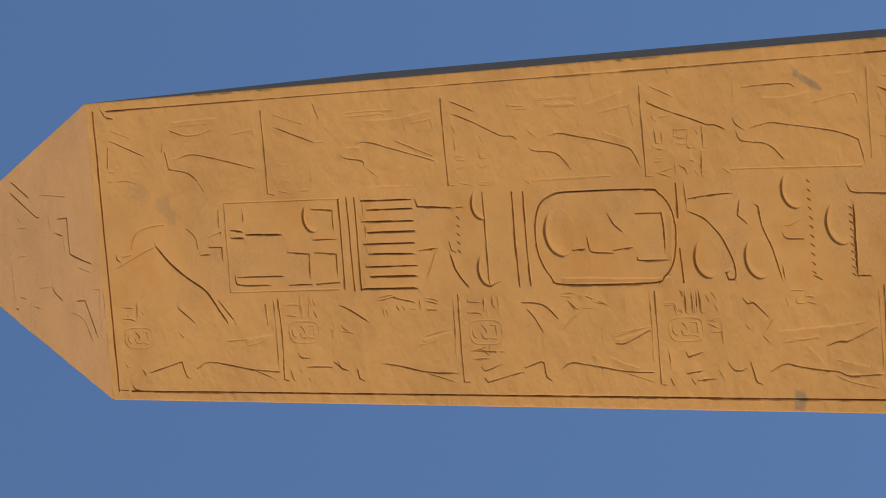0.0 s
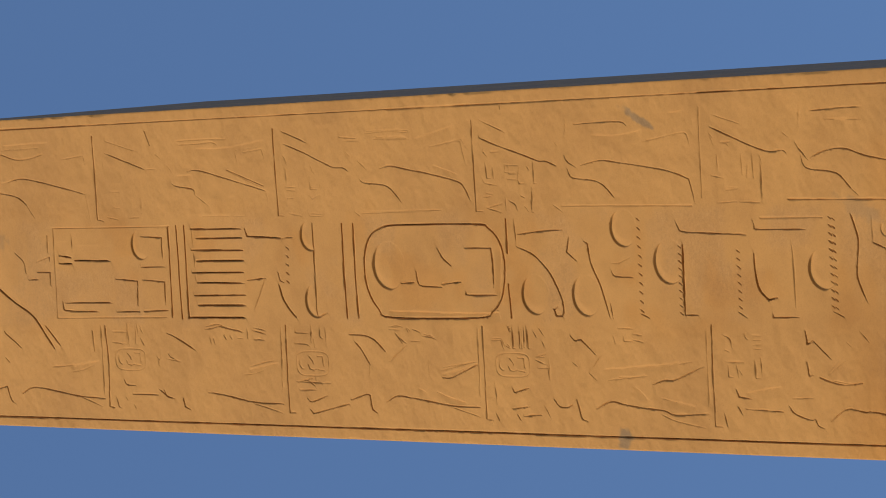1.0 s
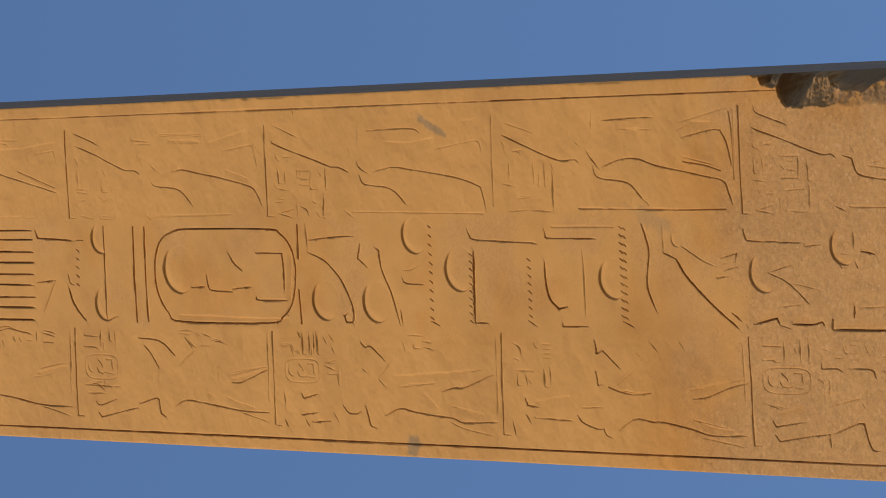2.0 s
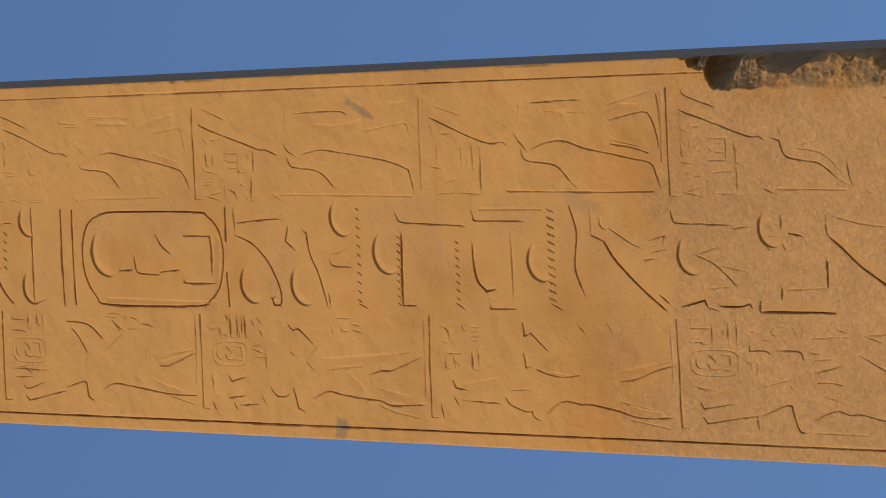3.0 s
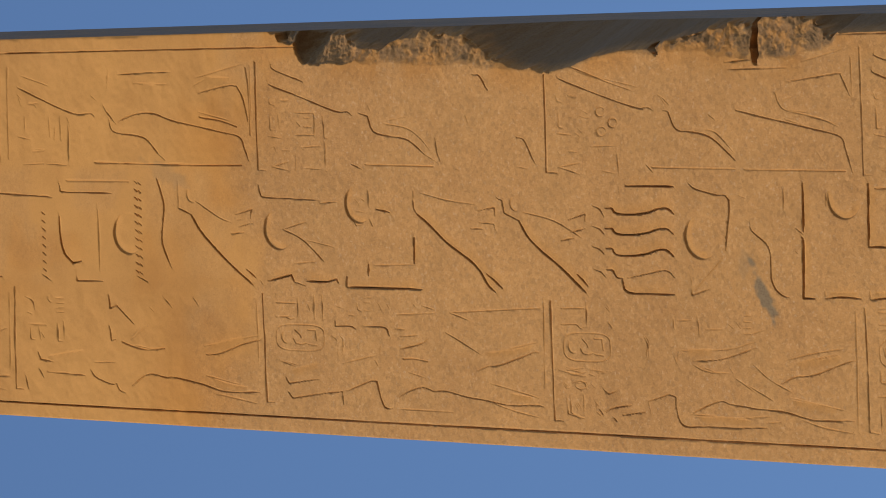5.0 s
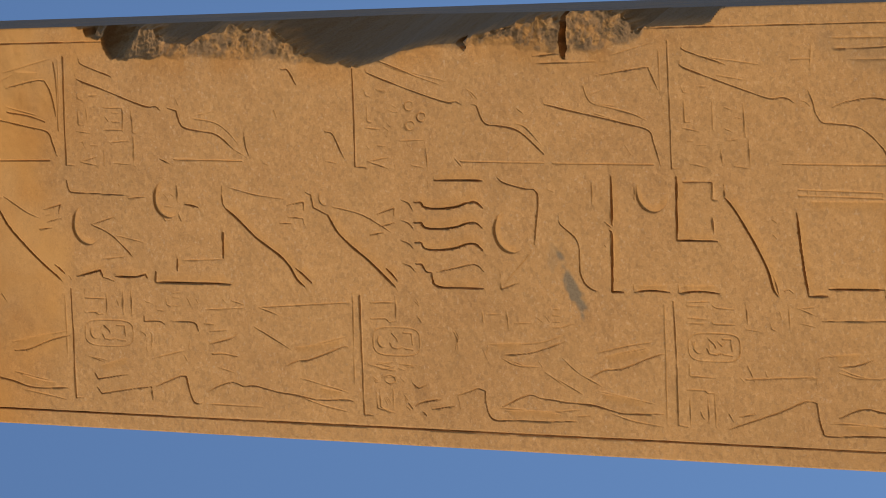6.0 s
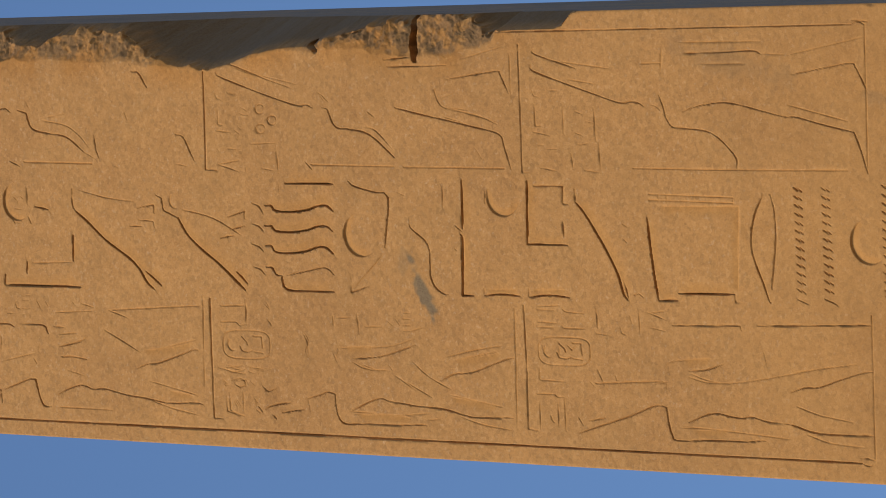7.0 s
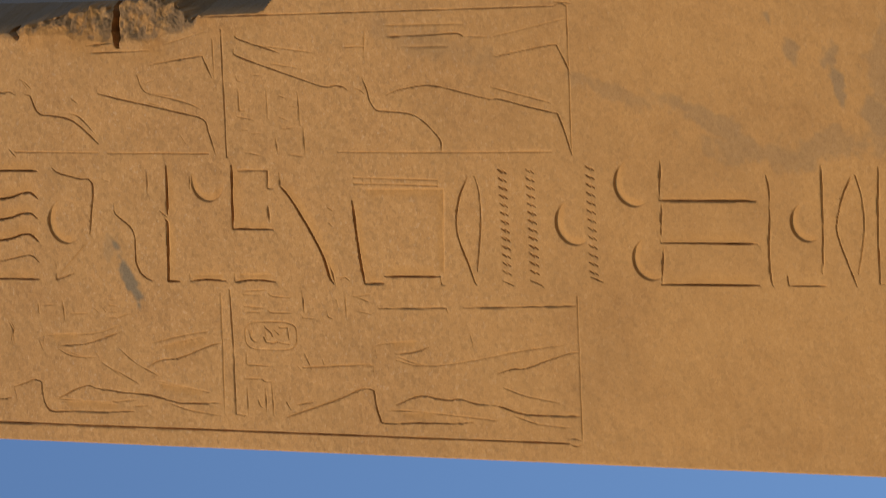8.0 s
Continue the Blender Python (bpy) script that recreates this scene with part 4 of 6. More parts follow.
scene_panel("god", 8,
     edge(0.837, 14.850, 0.813, 14.838, 0.752, 14.628),
     edge(0.768, 14.865, 0.741, 14.853, 0.685, 14.682, 0.630, 14.502, 0.600, 14.393, 0.605, 14.339, 0.598, 14.294, 0.581, 14.265),
     faint(0.593, 14.250, 0.585, 14.206, 0.556, 14.171),
     edge(0.634, 14.189, 0.580, 14.167, 0.536, 14.154, 0.495, 14.120, 0.490, 14.062, 0.468, 13.916, 0.374, 13.803, 0.314, 13.793),
     edge(0.561, 14.065, 0.582, 14.000, 0.599, 13.883, 0.594, 13.796, 0.562, 13.653, 0.538, 13.539, 0.536, 13.482, 0.502, 13.341, 0.473, 13.196, 0.388, 13.162, 0.305, 13.134),
     faint(0.836, 14.167, 0.727, 14.177),
     edge(0.769, 14.303, 0.770, 14.176),
     edge(0.811, 14.080, 0.814, 13.875, 0.820, 13.702, 0.807, 13.659),
     faint(0.766, 13.973, 0.765, 13.732),
     faint(0.801, 13.516, 0.874, 13.133),
     edge(0.717, 13.504, 0.759, 13.249, 0.763, 13.192, 0.696, 13.153, 0.637, 13.126),
     hairline(0.316, 14.334, 0.311, 13.805, 0.312, 13.234),
     caption_area(0.297, 14.484, 0.656, 14.857),
     small(0.656, 14.863, 0.632, 14.854, 0.627, 14.830),
     small(0.654, 14.780, 0.656, 14.728),
     small(0.594, 14.850, 0.500, 14.850, 0.500, 14.819),
     small(0.473, 14.863, 0.458, 14.772),
     small(0.587, 14.700, 0.463, 14.696),
     small(0.564, 14.635, 0.552, 14.596),
     small(0.520, 14.582, 0.512, 14.537),
     small(0.470, 14.635, 0.458, 14.599),
     small(0.581, 14.534, 0.433, 14.525),
     small(0.413, 14.835, 0.416, 14.798),
     small(0.398, 14.790, 0.399, 14.738),
     small(0.416, 14.625, 0.424, 14.570),
     small(0.316, 14.832, 0.302, 14.741),
     small(0.305, 14.590, 0.298, 14.514),
     small(0.421, 14.510, 0.310, 14.505),
     small(0.384, 14.662, 0.310, 14.650),
     faint(0.792, 14.799, 0.748, 14.438),
     faint(0.705, 14.681, 0.679, 14.501),
     faint(0.591, 13.537, 0.519, 13.228),
     faint(0.859, 14.078, 0.860, 13.657),
     faint(0.807, 13.659, 0.801, 13.516),
     faint(0.321, 14.274, 0.336, 14.229))
scene_panel("king", 1,
     small(-0.341, 26.766, -0.343, 26.663),
     small(-0.410, 26.777, -0.411, 26.703, -0.421, 26.659, -0.421, 26.630),
     small(-0.309, 26.618, -0.418, 26.630),
     small(-0.367, 26.581, -0.388, 26.551),
     small(-0.383, 26.727, -0.400, 26.712),
     lip(-0.544, 25.609, -0.528, 25.471, -0.506, 25.307),
     small(-0.667, 26.790, -0.701, 26.773, -0.701, 26.750),
     faint(-0.550, 25.773, -0.538, 25.553, -0.519, 25.389),
     hairline(-0.340, 25.361, -0.456, 25.358),
     line(-0.309, 25.244, -0.540, 25.232, -0.777, 25.247),
     edge(-0.777, 25.247, -0.784, 25.205),
     faint(-0.308, 25.281, -0.721, 25.291),
     edge(-0.341, 26.210, -0.365, 26.186, -0.440, 26.059),
     edge(-0.500, 26.219, -0.527, 26.184),
     edge(-0.719, 26.621, -0.750, 26.597),
     edge(-0.736, 26.555, -0.669, 26.223, -0.753, 26.192, -0.770, 26.155),
     edge(-0.710, 26.074, -0.673, 25.957, -0.694, 25.741, -0.721, 25.528, -0.731, 25.288),
     faint(-0.721, 25.528, -0.777, 25.321),
     faint(-0.577, 25.587, -0.565, 25.477, -0.523, 25.336),
     caption_area(-0.435, 26.470, -0.326, 26.784),
     name_ring(-0.589, 26.493, -0.463, 26.767))
scene_panel("king", 2,
     small(-0.342, 25.175, -0.344, 25.043),
     small(-0.305, 25.032, -0.416, 25.028),
     small(-0.312, 24.959, -0.410, 24.963),
     small(-0.323, 24.919, -0.346, 24.901),
     small(-0.395, 24.909, -0.418, 24.891),
     small(-0.402, 25.168, -0.409, 25.116, -0.419, 25.075),
     small(-0.484, 24.776, -0.504, 24.758, -0.487, 24.740),
     small(-0.504, 24.763, -0.536, 24.763),
     small(-0.462, 24.674, -0.485, 24.652, -0.505, 24.598),
     small(-0.326, 24.326, -0.321, 24.264, -0.309, 24.202, -0.319, 24.138, -0.330, 24.054, -0.343, 24.001),
     small(-0.378, 24.283, -0.407, 24.277),
     small(-0.361, 24.159, -0.383, 24.142),
     small(-0.361, 24.109, -0.384, 24.092),
     small(-0.375, 24.045, -0.378, 23.996),
     small(-0.332, 23.904, -0.352, 23.793),
     small(-0.383, 23.897, -0.384, 23.808),
     small(-0.325, 23.953, -0.376, 23.951),
     lip(-0.554, 23.972, -0.526, 23.819, -0.511, 23.718, -0.512, 23.683),
     faint(-0.535, 23.944, -0.511, 23.816, -0.499, 23.731),
     line(-0.304, 23.614, -0.550, 23.625, -0.791, 23.626),
     edge(-0.791, 23.626, -0.791, 23.577),
     faint(-0.313, 23.655, -0.676, 23.678),
     edge(-0.350, 24.675, -0.373, 24.600, -0.446, 24.429),
     faint(-0.496, 24.691, -0.512, 24.564),
     edge(-0.620, 25.097, -0.649, 25.074, -0.652, 24.995),
     edge(-0.704, 25.022, -0.705, 24.793),
     edge(-0.675, 24.774, -0.717, 24.690, -0.723, 24.640),
     edge(-0.722, 24.562, -0.770, 24.552, -0.786, 24.508),
     edge(-0.684, 24.339, -0.701, 24.179, -0.736, 23.933, -0.742, 23.672),
     faint(-0.743, 23.934, -0.793, 23.692),
     faint(-0.581, 23.990, -0.570, 23.890, -0.528, 23.762),
     caption_area(-0.423, 24.884, -0.302, 25.173),
     name_ring(-0.564, 24.884, -0.439, 25.162),
     caption_area(-0.397, 23.990, -0.310, 24.292),
     small(-0.343, 25.175, -0.340, 25.069),
     small(-0.295, 25.035, -0.410, 25.042),
     small(-0.296, 24.946, -0.362, 24.940),
     small(-0.306, 24.921, -0.346, 24.901),
     small(-0.402, 25.184, -0.413, 25.053),
     small(-0.378, 24.917, -0.411, 24.895),
     small(-0.721, 25.180, -0.777, 25.162, -0.784, 25.136),
     small(-0.722, 25.084, -0.738, 25.076),
     small(-0.764, 25.017, -0.787, 25.005),
     small(-0.311, 24.313, -0.299, 24.210, -0.323, 24.113, -0.340, 23.990),
     small(-0.379, 24.257, -0.408, 24.246),
     small(-0.354, 24.153, -0.380, 24.141),
     small(-0.355, 24.103, -0.381, 24.091),
     small(-0.316, 23.902, -0.333, 23.790),
     edge(-0.673, 24.737, -0.712, 24.707, -0.719, 24.656))
scene_panel("king", 3,
     small(-0.309, 22.740, -0.303, 22.683, -0.310, 22.624),
     small(-0.324, 22.742, -0.325, 22.654),
     small(-0.314, 22.601, -0.338, 22.586),
     small(-0.323, 22.551, -0.333, 22.502),
     small(-0.346, 22.689, -0.387, 22.634, -0.397, 22.603),
     small(-0.388, 22.565, -0.388, 22.496),
     small(-0.358, 22.473, -0.368, 22.392, -0.378, 22.357),
     lip(-0.564, 22.350, -0.535, 22.187, -0.508, 22.070),
     faint(-0.546, 22.334, -0.517, 22.184, -0.502, 22.092),
     small(-0.620, 23.538, -0.608, 23.463, -0.640, 23.390),
     small(-0.589, 23.383, -0.630, 23.379),
     small(-0.608, 23.356, -0.630, 23.331),
     small(-0.621, 23.305, -0.621, 23.262),
     small(-0.614, 23.537, -0.595, 23.413),
     lip(-0.650, 22.385, -0.681, 22.298, -0.699, 22.209, -0.715, 22.130),
     faint(-0.496, 22.432, -0.576, 22.434),
     lip(-0.634, 22.543, -0.665, 22.456),
     line(-0.304, 21.984, -0.561, 21.988, -0.803, 21.994),
     edge(-0.803, 21.994, -0.806, 21.949),
     faint(-0.318, 22.022, -0.681, 22.035),
     edge(-0.352, 23.075, -0.367, 22.901, -0.444, 22.783),
     edge(-0.392, 23.032, -0.439, 22.980, -0.516, 22.917),
     edge(-0.708, 23.464, -0.727, 23.427, -0.691, 23.293),
     edge(-0.771, 23.446, -0.793, 23.424, -0.735, 23.116),
     edge(-0.713, 23.094, -0.681, 22.968, -0.686, 22.935, -0.764, 22.920, -0.782, 22.884),
     edge(-0.722, 22.798, -0.687, 22.710, -0.695, 22.595),
     edge(-0.695, 22.595, -0.734, 22.268, -0.740, 22.042),
     faint(-0.740, 22.269, -0.791, 22.048),
     edge(-0.582, 22.330, -0.581, 22.252, -0.510, 22.041),
     caption_area(-0.425, 23.257, -0.300, 23.538),
     name_ring(-0.582, 23.264, -0.447, 23.540),
     caption_area(-0.391, 22.365, -0.298, 22.735),
     small(-0.306, 23.532, -0.344, 23.531, -0.347, 23.425),
     small(-0.306, 23.396, -0.394, 23.405),
     small(-0.306, 23.324, -0.368, 23.321, -0.378, 23.298),
     small(-0.315, 23.276, -0.425, 23.274),
     small(-0.404, 23.542, -0.407, 23.455, -0.419, 23.418),
     small(-0.378, 23.380, -0.425, 23.375),
     small(-0.615, 23.551, -0.622, 23.309),
     small(-0.662, 23.531, -0.660, 23.386),
     small(-0.308, 22.722, -0.308, 22.661),
     small(-0.345, 22.688, -0.400, 22.638),
     small(-0.314, 22.592, -0.332, 22.571),
     small(-0.323, 22.547, -0.338, 22.493),
     small(-0.350, 22.457, -0.365, 22.367),
     faint(-0.499, 22.751, -0.406, 22.602),
     faint(-0.527, 22.315, -0.494, 22.040),
     faint(-0.516, 22.917, -0.578, 22.924))
scene_panel("king", 4,
     small(-0.304, 21.779, -0.334, 21.764),
     small(-0.304, 21.748, -0.418, 21.750, -0.423, 21.737),
     hairline(-0.318, 21.679, -0.423, 21.684),
     small(-0.303, 21.642, -0.417, 21.639),
     small(-0.370, 21.839, -0.409, 21.820),
     small(-0.400, 21.797, -0.424, 21.772),
     small(-0.371, 21.910, -0.370, 21.847),
     small(-0.317, 21.542, -0.338, 21.522),
     small(-0.386, 21.522, -0.421, 21.508),
     small(-0.467, 21.569, -0.466, 21.512),
     small(-0.488, 21.571, -0.505, 21.515),
     small(-0.526, 21.565, -0.526, 21.517),
     small(-0.505, 21.489, -0.585, 21.483),
     hairline(-0.569, 20.952, -0.568, 20.846, -0.555, 20.761),
     lip(-0.526, 21.076, -0.509, 20.820, -0.494, 20.589, -0.479, 20.484),
     lip(-0.606, 20.850, -0.643, 20.790, -0.692, 20.731),
     lip(-0.675, 20.625, -0.696, 20.502, -0.715, 20.380),
     faint(-0.513, 21.161, -0.551, 21.173, -0.586, 21.124),
     lip(-0.483, 21.107, -0.462, 21.113),
     line(-0.295, 20.250, -0.583, 20.262, -0.814, 20.266),
     edge(-0.814, 20.266, -0.815, 20.213),
     faint(-0.324, 20.290, -0.728, 20.303),
     edge(-0.354, 21.302, -0.381, 21.270, -0.377, 21.226, -0.450, 21.121),
     edge(-0.494, 21.297, -0.514, 21.264),
     edge(-0.689, 21.458, -0.727, 21.417, -0.732, 21.361, -0.716, 21.317),
     edge(-0.686, 21.284, -0.745, 21.267, -0.789, 21.250, -0.803, 21.208),
     edge(-0.737, 21.138, -0.697, 21.027, -0.712, 20.922, -0.730, 20.755, -0.739, 20.631, -0.761, 20.549, -0.751, 20.309),
     faint(-0.757, 20.653, -0.790, 20.552, -0.824, 20.336),
     edge(-0.604, 20.703, -0.582, 20.617, -0.578, 20.534, -0.521, 20.364, -0.509, 20.322),
     edge(-0.634, 21.778, -0.658, 21.762, -0.632, 21.650),
     edge(-0.745, 21.784, -0.731, 21.650),
     edge(-0.775, 21.751, -0.804, 21.727),
     edge(-0.783, 21.698, -0.774, 21.566),
     faint(-0.726, 21.535, -0.794, 21.489),
     edge(-0.772, 21.915, -0.808, 21.896),
     caption_area(-0.429, 21.494, -0.303, 21.892),
     name_ring(-0.574, 21.630, -0.448, 21.896),
     caption_area(-0.392, 20.744, -0.313, 20.955),
     small(-0.304, 21.788, -0.334, 21.773),
     small(-0.310, 21.753, -0.424, 21.755, -0.423, 21.732),
     small(-0.309, 21.696, -0.417, 21.701),
     small(-0.309, 21.660, -0.417, 21.666),
     small(-0.309, 21.634, -0.423, 21.631, -0.422, 21.609),
     small(-0.370, 21.847, -0.424, 21.830),
     small(-0.409, 21.807, -0.424, 21.781),
     small(-0.317, 21.542, -0.347, 21.514),
     small(-0.333, 21.588, -0.362, 21.568),
     small(-0.392, 21.518, -0.421, 21.499),
     small(-0.380, 21.915, -0.379, 21.848),
     small(-0.467, 21.582, -0.451, 21.502),
     small(-0.482, 21.583, -0.505, 21.507),
     small(-0.526, 21.530, -0.522, 21.473),
     small(-0.481, 21.478, -0.585, 21.479),
     small(-0.606, 21.913, -0.720, 21.906),
     small(-0.313, 20.939, -0.316, 20.825),
     small(-0.351, 20.900, -0.381, 20.894, -0.383, 20.830),
     small(-0.345, 20.827, -0.350, 20.765),
     small(-0.374, 20.830, -0.385, 20.759),
     small(-0.358, 20.976, -0.393, 20.967),
     faint(-0.515, 20.632, -0.483, 20.402),
     faint(-0.676, 20.646, -0.715, 20.380),
     faint(-0.620, 20.851, -0.692, 20.731),
     faint(-0.536, 21.163, -0.447, 21.069),
     faint(-0.585, 21.039, -0.560, 20.741))
scene_panel("king", 5,
     lip(-0.556, 18.927, -0.529, 18.793, -0.505, 18.660),
     hairline(-0.558, 19.505, -0.580, 19.428, -0.592, 19.332, -0.582, 19.215),
     lip(-0.716, 18.902, -0.742, 18.772, -0.753, 18.642),
     faint(-0.330, 19.214, -0.377, 19.153),
     lip(-0.543, 19.445, -0.500, 19.395, -0.472, 19.361),
     lip(-0.643, 20.048, -0.621, 19.926, -0.599, 19.764),
     line(-0.298, 18.543, -0.559, 18.541, -0.825, 18.536),
     edge(-0.825, 18.536, -0.824, 18.488),
     faint(-0.318, 18.586, -0.642, 18.585),
     edge(-0.325, 19.588, -0.392, 19.577, -0.375, 19.537, -0.467, 19.419),
     edge(-0.483, 19.589, -0.551, 19.579, -0.545, 19.551),
     edge(-0.703, 19.733, -0.740, 19.696, -0.769, 19.600, -0.768, 19.553, -0.799, 19.536, -0.812, 19.494),
     edge(-0.774, 19.444, -0.725, 19.362, -0.713, 19.303, -0.728, 19.208, -0.724, 19.161, -0.754, 18.961, -0.784, 18.813, -0.779, 18.588),
     faint(-0.794, 18.889, -0.835, 18.603),
     edge(-0.606, 18.931, -0.596, 18.836, -0.547, 18.682, -0.523, 18.568),
     edge(-0.624, 20.099, -0.661, 20.082, -0.671, 19.990),
     edge(-0.710, 20.094, -0.752, 20.065),
     edge(-0.723, 20.035, -0.732, 19.775),
     faint(-0.709, 18.939, -0.748, 18.697),
     edge(-0.746, 20.195, -0.812, 20.176),
     caption_area(-0.580, 19.872, -0.322, 20.194),
     caption_area(-0.385, 18.929, -0.302, 19.312),
     small(-0.346, 20.173, -0.366, 20.126, -0.408, 20.110),
     small(-0.423, 20.164, -0.432, 20.132),
     faint_disc(-0.350, 19.996, 0.020),
     small(-0.350, 19.963, -0.350, 19.903),
     small(-0.373, 19.957, -0.372, 19.905),
     small(-0.396, 19.959, -0.395, 19.907),
     small(-0.419, 19.961, -0.418, 19.909),
     small(-0.484, 20.165, -0.485, 20.035),
     small(-0.501, 20.146, -0.558, 20.146, -0.561, 20.114),
     small(-0.494, 20.088, -0.560, 20.074),
     small(-0.478, 19.954, -0.564, 19.953, -0.564, 19.921),
     small(-0.523, 20.071, -0.551, 20.049),
     small(-0.464, 19.913, -0.549, 19.908),
     small(-0.322, 19.214, -0.380, 19.153),
     small(-0.329, 19.004, -0.365, 18.976),
     small(-0.381, 19.304, -0.401, 19.278),
     faint(-0.543, 19.445, -0.471, 19.322),
     faint(-0.571, 19.447, -0.591, 19.255),
     faint(-0.564, 18.946, -0.499, 18.566),
     faint(-0.666, 19.710, -0.658, 19.552))
scene_panel("king", 6,
     lip(-0.546, 17.158, -0.524, 16.968, -0.495, 16.830),
     small(-0.485, 17.662, -0.475, 17.555),
     small(-0.448, 17.695, -0.450, 17.635),
     lip(-0.728, 17.013, -0.743, 16.878, -0.752, 16.837),
     small(-0.622, 18.443, -0.647, 18.341),
     lip(-0.664, 18.386, -0.615, 18.174),
     small(-0.411, 18.456, -0.407, 18.400, -0.417, 18.371, -0.411, 18.345),
     small(-0.494, 18.101, -0.510, 18.073, -0.539, 18.067),
     faint(-0.553, 18.068, -0.586, 18.066),
     small(-0.607, 17.829, -0.628, 17.813),
     hairline(-0.592, 17.650, -0.588, 17.590, -0.599, 17.499),
     line(-0.296, 16.735, -0.576, 16.734, -0.851, 16.731),
     edge(-0.851, 16.731, -0.852, 16.681),
     faint(-0.289, 16.776, -0.708, 16.784),
     edge(-0.703, 18.407, -0.730, 18.390, -0.703, 18.197),
     edge(-0.771, 18.396, -0.801, 18.368, -0.774, 18.183, -0.759, 18.047, -0.819, 18.040),
     edge(-0.756, 18.018, -0.706, 17.871, -0.704, 17.824, -0.777, 17.803, -0.822, 17.781, -0.832, 17.753, -0.826, 17.728),
     edge(-0.779, 17.696, -0.745, 17.624, -0.723, 17.534, -0.740, 17.465, -0.736, 17.394, -0.761, 17.256, -0.771, 17.153, -0.791, 17.000, -0.784, 16.846, -0.790, 16.796),
     faint(-0.778, 17.119, -0.814, 16.984, -0.841, 16.825),
     edge(-0.635, 17.190, -0.612, 17.127, -0.605, 17.058, -0.568, 16.936, -0.540, 16.850, -0.536, 16.816),
     edge(-0.544, 17.665, -0.517, 17.540, -0.492, 17.493),
     edge(-0.417, 18.078, -0.445, 18.076, -0.443, 17.982, -0.456, 17.947),
     edge(-0.442, 17.924, -0.444, 17.766, -0.484, 17.733),
     faint(-0.381, 17.684, -0.369, 17.444),
     faint(-0.364, 17.356, -0.331, 16.788),
     faint(-0.602, 17.829, -0.623, 17.812),
     caption_area(-0.422, 18.140, -0.299, 18.472),
     name_ring(-0.569, 18.149, -0.443, 18.462),
     caption_area(-0.409, 17.725, -0.301, 18.067),
     small(-0.298, 18.453, -0.339, 18.455, -0.340, 18.315),
     small(-0.301, 18.313, -0.416, 18.316, -0.416, 18.301),
     small(-0.344, 18.249, -0.374, 18.236),
     small(-0.297, 18.210, -0.414, 18.209),
     small(-0.296, 18.155, -0.419, 18.155),
     small(-0.408, 18.459, -0.404, 18.381, -0.417, 18.371, -0.414, 18.338),
     small(-0.621, 18.432, -0.641, 18.322),
     small(-0.334, 17.932, -0.363, 17.927, -0.368, 17.905),
     small(-0.306, 17.884, -0.302, 17.837),
     small(-0.327, 17.885, -0.327, 17.849),
     small(-0.368, 17.887, -0.365, 17.841),
     small(-0.395, 17.889, -0.397, 17.846),
     small(-0.331, 17.796, -0.358, 17.779),
     small(-0.331, 17.742, -0.357, 17.726),
     small(-0.391, 17.986, -0.393, 17.943),
     small(-0.349, 18.067, -0.357, 18.031),
     small(-0.493, 18.046, -0.514, 18.029, -0.580, 18.037),
     small(-0.533, 17.789, -0.569, 17.799),
     small(-0.328, 17.575, -0.349, 17.555),
     small(-0.335, 17.523, -0.353, 17.443),
     faint(-0.559, 17.141, -0.492, 16.830),
     faint(-0.458, 17.379, -0.560, 17.159),
     faint(-0.691, 17.114, -0.749, 16.827),
     faint(-0.364, 17.356, -0.397, 17.236),
     faint(-0.830, 17.698, -0.835, 17.347),
     faint(-0.625, 18.046, -0.579, 17.829),
     faint(-0.654, 17.619, -0.677, 17.515))
